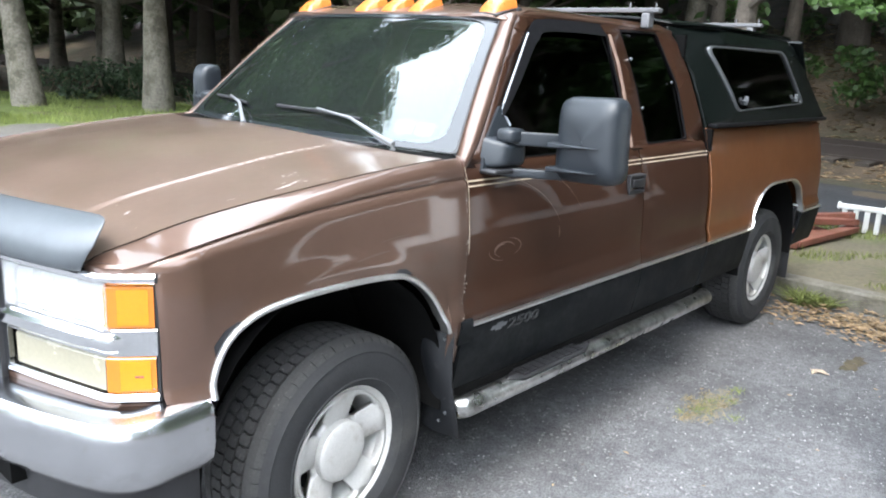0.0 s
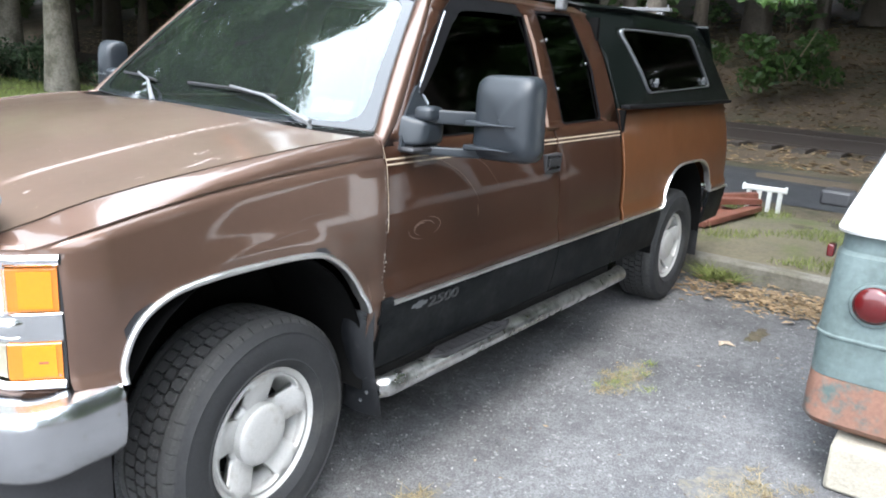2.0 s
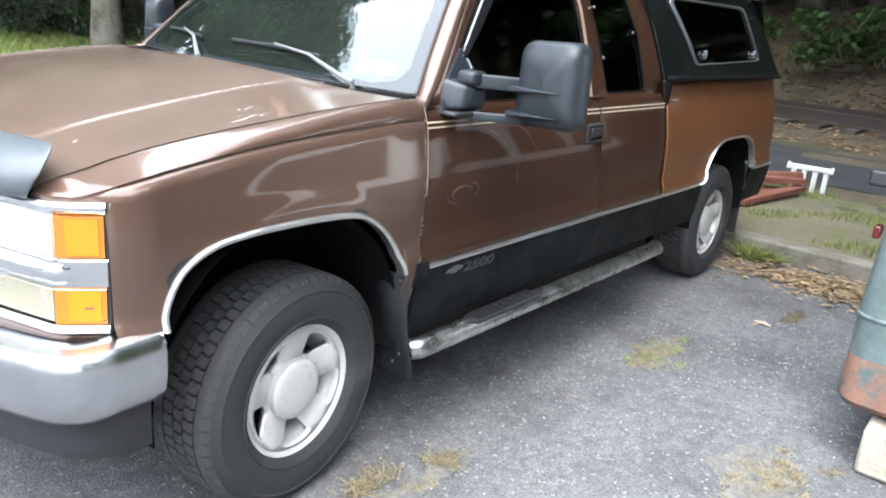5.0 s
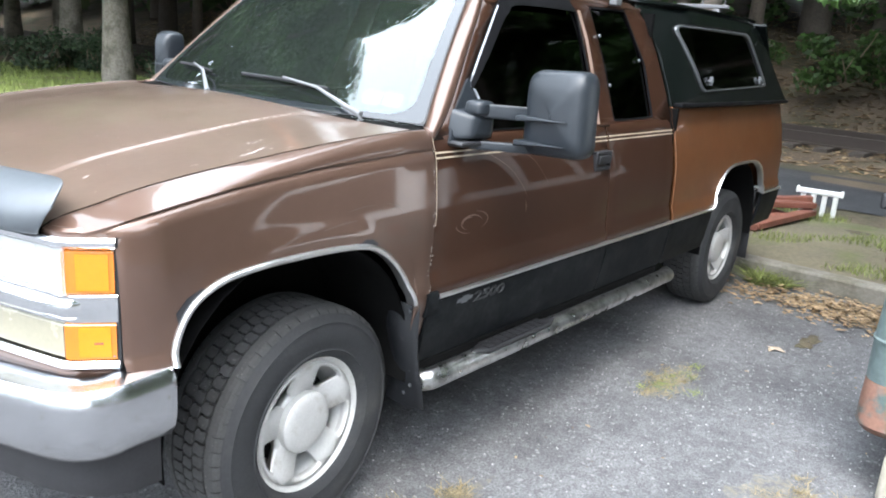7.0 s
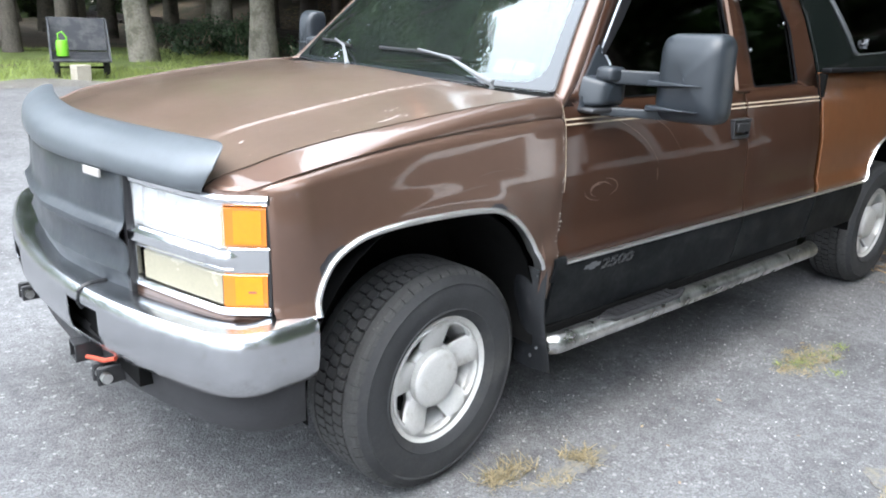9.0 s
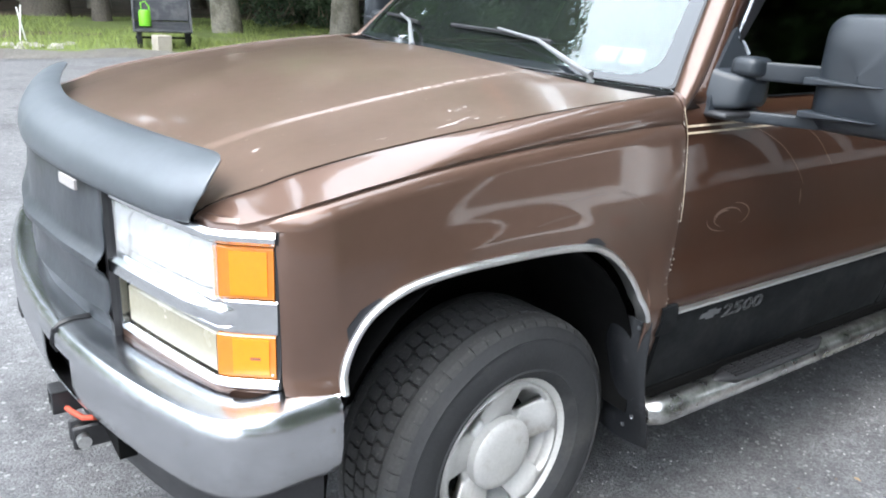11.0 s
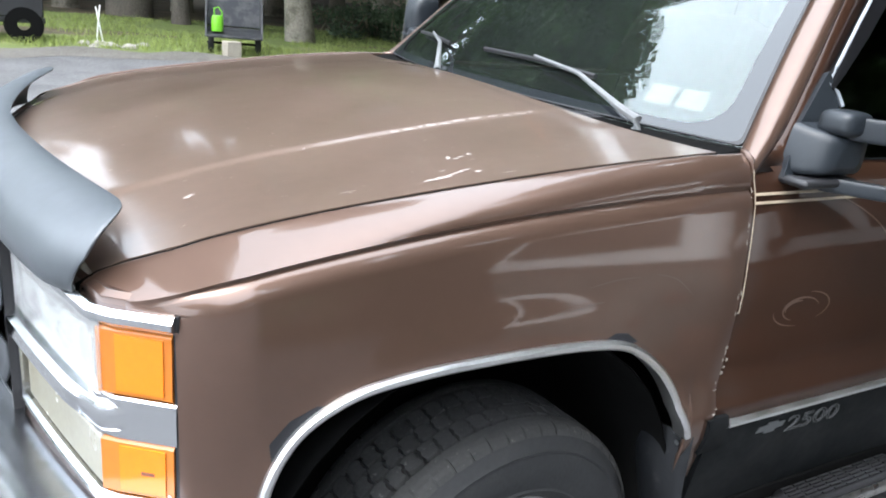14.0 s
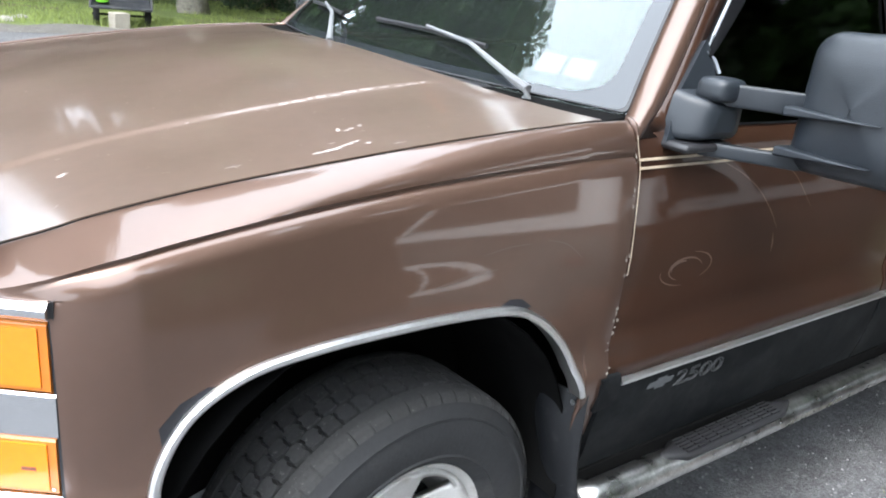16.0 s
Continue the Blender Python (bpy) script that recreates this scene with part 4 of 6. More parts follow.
# ---- front end ----
for side in (1, -1):
    lamp = mesh_part("headlight", *grid(lambda s, z: front(side * s, z, 0.010), steps(0.503, 0.852, 10), steps(0.957, 1.067, 4)), LENS, truck, "large clear headlight lens", solid=0.003)
    lamp.visible_shadow = False
    mesh_part("reflector", *face_block(side * 0.51, side * 0.838, 0.958, 1.066, -0.045, -0.020, 8), REFLECTOR, lamp)
    mesh_part("lamp_box", *face_block(side * 0.495, side * 0.85, 0.94, 1.08, -0.10, -0.076, 8), BLACK, lamp)
    park = mesh_part("parking_lamp", *face_block(side * 0.525, side * 0.842, 0.796, 0.882, -0.012, 0.006, 10, 0.004), CREAM_LENS, truck, "yellowed rectangular parking lamp lens")
    for z0, z1 in ((0.958, 1.064), (0.792, 0.885)):
        am = mesh_part("turn_lamp", *face_block(side * 0.847, side * 0.957, z0, z1, -0.03, 0.008, 5, 0.004), AMBER_EDGE, truck, "amber corner lamp lens")
        mesh_part("lens", *face_block(side * 0.874, side * 0.945, z0 + 0.010, z1 - 0.008, 0.0, 0.0105, 4), AMBER, am)
        if z0 < 0.9:
            mesh_part("lens_mark", *face_block(side * 0.908, side * 0.928, z0 + 0.042, z0 + 0.047, 0.005, 0.0115, 2), RUST, am)
            mesh_part("screw", *face_block(side * 0.949, side * 0.953, z0 + 0.010, z0 + 0.014, 0.005, 0.011, 2), CHROME, am)
    bezel = mesh_part("lamp_bezel", *join(face_block(side * 0.475, side * 0.962, 1.068, 1.094, -0.03, 0.018, 16, 0.008), face_block(side * 0.475, side * 0.962, 0.886, 0.956, -0.03, 0.008, 16, 0.003), face_block(side * 0.475, side * 0.905, 0.898, 0.944, 0.0, 0.026, 24, 0.010, True), face_block(side * 0.475, side * 0.962, 0.768, 0.791, -0.03, 0.016, 16, 0.007), face_block(side * 0.475, side * 0.503, 0.768, 1.094, -0.03, 0.014, 3, 0.004)), BEZEL, truck, "bright chrome lamp surround")
    mesh_part("seal", *face_block(side * 0.958, side * 0.966, 0.768, 1.094, -0.04, 0.004, 2), BLACK, bezel)
    mesh_part("lower_filler", *face_block(side * 0.0, side * 0.962, 0.715, 0.766, -0.05, 0.006, 16, 0.006), PAINT, truck)
    tray = face_block(side * 0.50, side * 0.962, 0.778, 1.09, -0.14, -0.102, 8)
    mesh_part("lamp_backing", *tray, VOID, truck)
for side in (1, -1):
    mesh_part("header_panel", *face_block(side * 0.0, side * 0.895, 1.060, 1.112, -0.10, -0.004, 18, 0.008), PAINT, truck)
grille = mesh_part("grille", *face_block(-0.475, 0.475, 0.75, 1.09, -0.06, -0.045, 20), VOID, truck, "black grille behind a mesh screen")
for i in range(13):
    mesh_part("slat", *face_block(-0.475, 0.475, 0.765 + i * 0.025, 0.772 + i * 0.025, -0.045, 0.0, 20), BLACK, grille)


def screen_point(s, w):
    z = 0.725 + (1.098 - 0.725) * w
    sag = 0.002 * math.sin(s * 9 + w * 3) + 0.0015 * math.sin(s * 23 + 2 * w) + 0.026 * math.exp(-((w - 0.52) / 0.06) ** 2) + 0.012 * math.exp(-((w - 0.20) / 0.05) ** 2)
    return front(s, z, 0.014 + sag + 0.016 * (1 - (2 * w - 1) ** 4))


screen = mesh_part("grille_screen", *grid(screen_point, steps(-0.475, 0.478, 40), steps(0, 1, 24)), SCREEN, truck, "black vinyl mesh screen strapped over the grille", solid=0.004)
for z0, z1 in ((1.09, 1.102), (0.722, 0.732)):
    mesh_part("hem", *face_block(-0.478, 0.481, z0, z1, 0.008, 0.028, 24, 0.004), BLACK, screen)
for s in (-0.476, 0.474):
    mesh_part("hem", *face_block(s - 0.006, s + 0.008, 0.725, 1.098, 0.008, 0.026, 2), BLACK, screen)
mesh_part("tag", *moved(box(-0.045, 0.045, -0.003, 0.003, -0.011, 0.011), Matrix.Translation(front(0.355, 1.083, 0.044)) @ Matrix.Rotation(radians(100), 4, "Z")), PAPER, screen, "small white tag")


def deflector_point(s, w):
    end = min(1, max(0, abs(s) - 0.70) / 0.162)
    w *= 1 - 0.58 * end ** 3
    s *= 1 - 0.085 * (1 - w) ** 1.5 * end
    a = -0.35 + w * 2.0
    z = 1.116 + (0.094 if a > 0 else 0.07) * math.sin(a)
    return front(s, z, -0.068 + 0.108 * math.cos(a) - 0.02 * end ** 2)


mesh_part("hood_deflector", *grid(deflector_point, [q * 0.862 for q in (*steps(-1, -0.8, 14), *steps(-0.76, 0.76, 36), *steps(0.8, 1, 14))], steps(0, 1, 14)), SMOKED, truck, "dark smoked bug deflector along the hood front", solid=0.004)


# ---- front bumper ----
def bumper_path(s):
    """Plan of the bumper: s from 0 at the middle to 1 at its end."""
    if s < 0.70:
        y = 0.86 * s / 0.70
        return Vector((-0.945 + 0.155 * (y / 0.90) ** 2.2, y))
    if s < 0.84:
        a = (s - 0.70) / 0.14
        p0, p1, p2 = Vector((-0.804, 0.86)), Vector((-0.765, 0.985)), Vector((-0.665, 1.002))
        return (1 - a) ** 2 * p0 + 2 * a * (1 - a) * p1 + a * a * p2
    a = (s - 0.84) / 0.16
    return Vector((-0.665 + 0.142 * a, 1.002 + 0.004 * a))


def bumper_point(s, k):
    """Along the bumper and round its section."""
    sec = [(-0.13, 0.745), (-0.035, 0.748), (-0.012, 0.744), (0.000, 0.730), (0.004, 0.705), (0.004, 0.640), (-0.004, 0.600), (-0.022, 0.572), (-0.05, 0.560), (-0.08, 0.560)]
    q = abs(s)
    p, d = bumper_path(q), bumper_path(min(1, q + 0.004)) - bumper_path(max(0, q - 0.004))
    d.normalize()
    nrm = Vector((-d.y, d.x))
    o, z = sec[k]
    if o < -0.03 and q > 0.72:
        o = max(o, -0.088)
    p = p + nrm * o
    return (p.x, -p.y if s >= 0 else p.y, z - 0.012 * (1 - q) + 0.022 * q ** 3)


bs = sorted({*steps(-1, 1, 76), -0.215, 0.215, -0.375, 0.375})
v, f = grid(bumper_point, bs, list(range(10)))
f = [p for p in f if not (abs((bs[p[0] // 10] + bs[p[1] // 10]) / 2) < 0.375 and abs((bs[p[0] // 10] + bs[p[1] // 10]) / 2) > 0.215 and 4 <= p[0] % 10 <= 5)]
bumper = mesh_part("front_bumper", v, f, BUMPER_CHROME, truck, "chrome front bumper with a few scuffs", solid=0.006)
strap_run = [Vector(bumper_point(0.285, k)) + Vector((-0.004 if k > 2 else 0, 0, 0.007 if k < 4 else 0)) for k in range(5)]
mesh_part("tie_strap", *tube([strap_run[0] + Vector((0.05, 0.03, 0.03)), *strap_run, strap_run[-1] + Vector((0.01, 0, -0.02))], 0.0075, 6), FLAP, bumper, "dark strap tied over the bumper")
mesh_part("plate_recess", *box(-0.885, -0.85, -0.55, 0.55, 0.57, 0.72), VOID, bumper)
mesh_part("bumper_bracket", *box(-0.86, -0.55, -0.60, 0.60, 0.50, 0.66), VOID, truck)


def valance_point(s, w):
    p, z = bumper_path(abs(s) * 0.925), 0.585 - 0.135 * w
    k = 0.972 - 0.012 * w
    return (p.x * (0.985 - 0.014 * w) + 0.034, (-p.y if s >= 0 else p.y) * k, z)


mesh_part("valance", *grid(valance_point, steps(-1, 1, 40), steps(0, 1, 5), True), BLACK, truck, "dark plastic air dam under the bumper", solid=0.006)
for y in (-0.42, 0.42):
    hook = mesh_part("tow_bracket", *join(box(-0.93, -0.70, y - 0.028, y - 0.016, 0.455, 0.515), box(-0.93, -0.70, y + 0.016, y + 0.028, 0.455, 0.515), box(-0.86, -0.70, y - 0.016, y + 0.016, 0.46, 0.51)), BLACK, truck, "black steel tow bracket", bevel=0.006)
    mesh_part("pin", *moved(revolve([(0, -0.05), (0.016, -0.05), (0.016, 0.05), (0, 0.05)], 12), Matrix.Translation((-0.908, y, 0.485))), DULL_CHROME, hook)
mesh_part("receiver_tube", *join(box(-0.95, -0.72, -0.32, -0.26, 0.490, 0.498), box(-0.95, -0.72, -0.32, -0.26, 0.542, 0.550), box(-0.95, -0.72, -0.32, -0.312, 0.490, 0.550), box(-0.95, -0.72, -0.268, -0.26, 0.490, 0.550)), BLACK, truck, "black square receiver tube", bevel=0.003)
mesh_part("strap", *tube([(-0.92, -0.33, 0.508), (-0.915, -0.38, 0.522), (-0.90, -0.43, 0.528), (-0.88, -0.47, 0.545)], 0.007, 6), RED_STRAP, truck, "frayed red strap end")

# ---- wheels ----
def tyre_mesh():
    prof = [(0.222, -0.105), (0.235, -0.122), (0.246, -0.127), (0.250, -0.1305), (0.254, -0.1275), (0.28, -0.1325), (0.30, -0.134), (0.322, -0.132), (0.334, -0.130), (0.337, -0.1325), (0.341, -0.1325), (0.344, -0.1275), (0.358, -0.121), (0.366, -0.114), (0.370, -0.104), (0.3715, -0.085), (0.3725, 0.0)]
    return revolve(prof + [(r, -y) for r, y in prof[-2::-1]], 72)


def tread_mesh():
    """Two continuous shoulder ribs with notches, and three rows of wavy-edged blocks between deep grooves."""
    out = []
    for side in (-1, 1):
        n = 56
        for i in range(n):
            a0, a1 = 2 * math.pi * i / n, 2 * math.pi * (i + 1) / n
            gap = 0.0052 / 0.38
            deep = 0.45 if i % 2 else 0.7
            prof = [(0.366, 0.1165), (0.3755, 0.1105), (0.3815, 0.101), (0.3845, 0.088), (0.3855, 0.071), (0.372, 0.069)]
            vs = [(r * math.cos(a), side * y, r * math.sin(a)) for a in (a0 + gap, a1) for r, y in prof]
            fs = [(j, j + 1, j + 7, j + 6) for j in range(5)] + [(0, 1, 2, 3, 4, 5), (11, 10, 9, 8, 7, 6)]
            out.append((vs, fs if side > 0 else [tuple(q[::-1]) for q in fs]))
            fill = [(r * math.cos(a), side * y, r * math.sin(a)) for a in (a0 - 0.002, a0 + gap + 0.002) for r, y in ((0.366, 0.112), (0.3735 + 0.004 * (i % 2), 0.102), (0.3842, 0.093 - 0.008 * deep), (0.3852, 0.0730), (0.372, 0.070))]
            ff = [(j, j + 1, j + 6, j + 5) for j in range(4)]
            out.append((fill, ff if side > 0 else [tuple(q[::-1]) for q in ff]))
    for y0, y1, n, ph in ((-0.0615, -0.0245, 62, 0.0), (-0.0165, 0.0165, 62, 0.45), (0.0245, 0.0615, 62, 0.2)):
        for i in range(n):
            a0 = 2 * math.pi * (i + ph) / n
            w = 2 * math.pi / n
            edge = [(0.03, y0), (0.45, y0 - 0.0035), (0.86, y0), (0.93, y0 + (y1 - y0) * 0.38), (0.83, y0 + (y1 - y0) * 0.62), (0.90, y1), (0.48, y1 + 0.0035), (0.06, y1), (-0.01, y0 + (y1 - y0) * 0.62), (0.09, y0 + (y1 - y0) * 0.38)]
            c = Vector((sum(e[0] for e in edge) / 10, sum(e[1] for e in edge) / 10))
            vs = []
            for rad, k in ((0.371, 1.0), (0.3848, 0.985), (0.3862, 0.93)):
                for u, y in edge:
                    q = c + (Vector((u, y)) - c) * k
                    a = a0 + w * q.x
                    vs.append((rad * math.cos(a), q.y, rad * math.sin(a)))
            fs = [(r * 10 + j, r * 10 + (j + 1) % 10, r * 10 + 10 + (j + 1) % 10, r * 10 + 10 + j) for r in (0, 1) for j in range(10)]
            out.append((vs, [tuple(q[::-1]) for q in fs] + [tuple(range(29, 19, -1))]))
    return join(*out)


def rim_mesh():
    prof = [(0.205, 0.09), (0.190, 0.08), (0.180, 0.0), (0.192, -0.075), (0.205, -0.095), (0.216, -0.104), (0.2215, -0.108), (0.2215, -0.100)]
    return revolve(prof, 56)


def spokes_mesh():
    """The wheel's face: a dished disc with five rounded openings."""
    def y_at(x, z):
        r = math.hypot(x, z)
        return -0.066 - 0.034 * max(0, min(1, (r - 0.10) / 0.09)) ** 1.5

    def ring(r, n):
        return [(r * math.cos(2 * math.pi * i / n), r * math.sin(2 * math.pi * i / n)) for i in range(n)]

    holes = []
    for k in range(5):
        c = 2 * math.pi * k / 5
        pts = [(0.113, -0.17), (0.186, -0.345), (0.1895, -0.17), (0.1905, 0.0), (0.1895, 0.17), (0.186, 0.345), (0.113, 0.17)]
        holes.append(rounded([(r * math.cos(c + a), r * math.sin(c + a)) for r, a in pts], 0.011, 4))
    return filled(ring(0.202, 80), holes + [ring(0.075, 40)], lambda x, z: (x, y_at(x, z), z))


def wheel(x, y, z, steer, side, label):
    m = Matrix.Translation((x, y * side, z)) @ Matrix.Rotation(radians(steer), 4, "Z") @ Matrix.Rotation(radians(180 if side < 0 else 0), 4, "Z") @ Matrix.Rotation(radians(16), 4, "Y")
    w = new("wheel")
    w.parent = truck
    w.matrix_local = m
    tagged(w, label)
    t = mesh_part("tyre", *tyre_mesh(), TYRE, w, "worn black all-terrain tyre")
    t["kind"] = "part"
    mesh_part("tread", *tread_mesh(), TREAD, w, smooth=False)
    mesh_part("rim", *rim_mesh(), ALLOY, w, "dull silver alloy rim")
    mesh_part("spokes", *spokes_mesh(), ALLOY, w, "five broad alloy spokes", solid=0.03, off=-1.0)
    mesh_part("hub_cap", *revolve([(0.0, -0.106), (0.04, -0.1055), (0.075, -0.103), (0.094, -0.099), (0.100, -0.092), (0.101, -0.06)], 40), ALLOY, w, "plain round centre cap")
    mesh_part("brake_drum", *revolve([(0, -0.03), (0.15, -0.03), (0.155, 0.05)], 24), VOID, w)


for x, steer in ((0.0, 5.0), (3.594, 0.0)):
    for side in (1, -1):
        wheel(x, -0.800, 0.385, steer, side, "alloy wheel with a worn black tyre")

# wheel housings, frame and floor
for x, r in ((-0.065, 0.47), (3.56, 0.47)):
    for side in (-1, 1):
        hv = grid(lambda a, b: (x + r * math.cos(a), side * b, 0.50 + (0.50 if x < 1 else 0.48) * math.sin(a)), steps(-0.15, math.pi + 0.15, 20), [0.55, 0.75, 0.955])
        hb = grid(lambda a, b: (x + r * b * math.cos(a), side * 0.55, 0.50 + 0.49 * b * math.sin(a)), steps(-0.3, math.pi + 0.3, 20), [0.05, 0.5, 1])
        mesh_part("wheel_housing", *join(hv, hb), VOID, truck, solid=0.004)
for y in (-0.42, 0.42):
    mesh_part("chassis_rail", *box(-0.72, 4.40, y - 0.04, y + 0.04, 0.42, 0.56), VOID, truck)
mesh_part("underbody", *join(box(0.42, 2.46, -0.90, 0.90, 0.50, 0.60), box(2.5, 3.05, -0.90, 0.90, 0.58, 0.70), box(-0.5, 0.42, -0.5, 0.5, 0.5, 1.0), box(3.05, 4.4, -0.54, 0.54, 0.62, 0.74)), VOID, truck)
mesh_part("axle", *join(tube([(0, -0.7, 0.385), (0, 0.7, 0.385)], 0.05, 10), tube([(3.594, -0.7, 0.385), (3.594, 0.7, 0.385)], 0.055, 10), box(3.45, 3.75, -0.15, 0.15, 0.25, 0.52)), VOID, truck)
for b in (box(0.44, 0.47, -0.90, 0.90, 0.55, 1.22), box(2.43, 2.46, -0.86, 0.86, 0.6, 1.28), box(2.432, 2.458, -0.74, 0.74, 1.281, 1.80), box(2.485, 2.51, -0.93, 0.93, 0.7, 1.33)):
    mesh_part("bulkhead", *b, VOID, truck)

# near-black boxes added under the cab sides in place of the ground's shade
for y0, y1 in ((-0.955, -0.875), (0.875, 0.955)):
    mesh_part("under_cab_shade", *box(0.46, 2.46, y0, y1, 0.36, 0.484), VOID, truck, bevel=0.01)

# interior
mesh_part("dashboard", *grid(lambda a, b: (0.50 + 0.42 * a, 0.78 * b, 1.255 - 0.035 * a ** 2 - 0.18 * max(0, a - 0.8) * 5), steps(0, 1, 8), steps(-1, 1, 10), True), DASH, truck, solid=0.02)
for y in (-0.40, 0.40):
    mesh_part("seat", *join(box(1.10, 1.60, y - 0.26, y + 0.26, 0.85, 1.02), moved(box(-0.07, 0.07, -0.26, 0.26, 0, 0.62), Matrix.Translation((1.60, y, 0.95)) @ Matrix.Rotation(radians(12), 4, "Y"))), CLOTH, truck, bevel=0.04)
mesh_part("steering_wheel", *moved(join(revolve([(0.19 + 0.013 * math.cos(a), 0.013 * math.sin(a)) for a in steps(0, 2 * math.pi, 8)[:-1]], 32, True), box(-0.18, 0.18, -0.01, 0.01, -0.02, 0.02)), Matrix.Translation((0.99, -0.42, 1.20)) @ Matrix.Rotation(radians(68), 4, "Y") @ Matrix.Rotation(radians(90), 4, "Z")), BLACK, truck)

# ---- step bars, mud flaps ----
for k in (0, 1):
    flip = (lambda v, f: (v, f)) if k == 0 else other_side
    bar = mesh_part("step_bar", *flip(*tube([(0.462, -0.955, 0.419), (0.469, -0.985, 0.422), (0.487, -0.995, 0.424), (1.0, -1.0, 0.426), (1.6, -1.0, 0.426), (2.2, -1.0, 0.424), (2.53, -0.995, 0.422), (2.56, -0.97, 0.422)], [0.036, 0.039, 0.04, 0.04, 0.04, 0.04, 0.04, 0.036], 18)), DULL_CHROME, truck, "scuffed chrome side step bar")
    pad = []
    for x0, x1 in ((0.72, 1.30),):
        pad.append(grid(lambda a, b: (x0 + (x1 - x0) * a, -(1.0 + 0.038 * b * min(1, 6 * a + 0.25, 6 * (1 - a) + 0.25)) - 0.002, 0.470 - 0.010 * b * b), steps(0, 1, 16), steps(-1, 1, 5), True))
    step = mesh_part("step_pad", *flip(*join(*pad)), BLACK, bar, "black ribbed tread pad", solid=0.014)
    ribs = [moved(box(-0.020, 0.020, -0.0028, 0.0028, 0, 0.005), Matrix.Translation((x0 + 0.05 + 0.048 * i, -1.002 + 0.012 * j, 0.4695))) for x0 in (0.76,) for i in range(9) for j in (-2, -1, 0, 1, 2)]
    mesh_part("tread_rib", *flip(*join(*ribs)), BLACK, step, smooth=False)
    for x in (0.6, 1.5, 2.4):
        mesh_part("bracket", *flip(*box(x - 0.03, x + 0.03, -0.99, -0.70, 0.40, 0.42)), VOID, bar)
    flap = mesh_part("mud_flap", *flip(*grid(lambda a, b: (0.392 + 0.035 * (1 - b) - 0.02 * math.sin(math.pi * a) + 0.012 * math.sin(5 * b + 2 * a), -(0.845 + (0.152 + 0.018 * (1 - b)) * a), 0.325 + (0.722 - 0.325) * b), steps(0, 1, 8), steps(0, 1, 10))), FLAP, truck, "black rubber mud flap splashed with dirt", solid=0.008)
    spots = [moved(revolve([(0, -0.002), (0.006, -0.0015), (0.007, 0.001)], 8), Matrix.Translation((0.378 + 0.035 * (1 - (z - 0.30) / 0.42), -0.975 + dy, z)) @ Matrix.Rotation(radians(90), 4, "Z")) for z, dy in ((0.70, 0), (0.60, 0.01), (0.55, 0.06), (0.48, 0.005), (0.42, 0.0), (0.38, 0.03))]
    for spot in spots:
        mesh_part("flap_bolt", *flip(*spot), TRIM, flap)
    mesh_part("mud_flap", *flip(*grid(lambda a, b: (4.03 + 0.03 * (1 - b), -(0.70 + 0.25 * a), 0.24 + (0.74 - 0.24) * b), steps(0, 1, 4), steps(0, 1, 5))), BLACK, truck, "black rubber mud flap", solid=0.008)

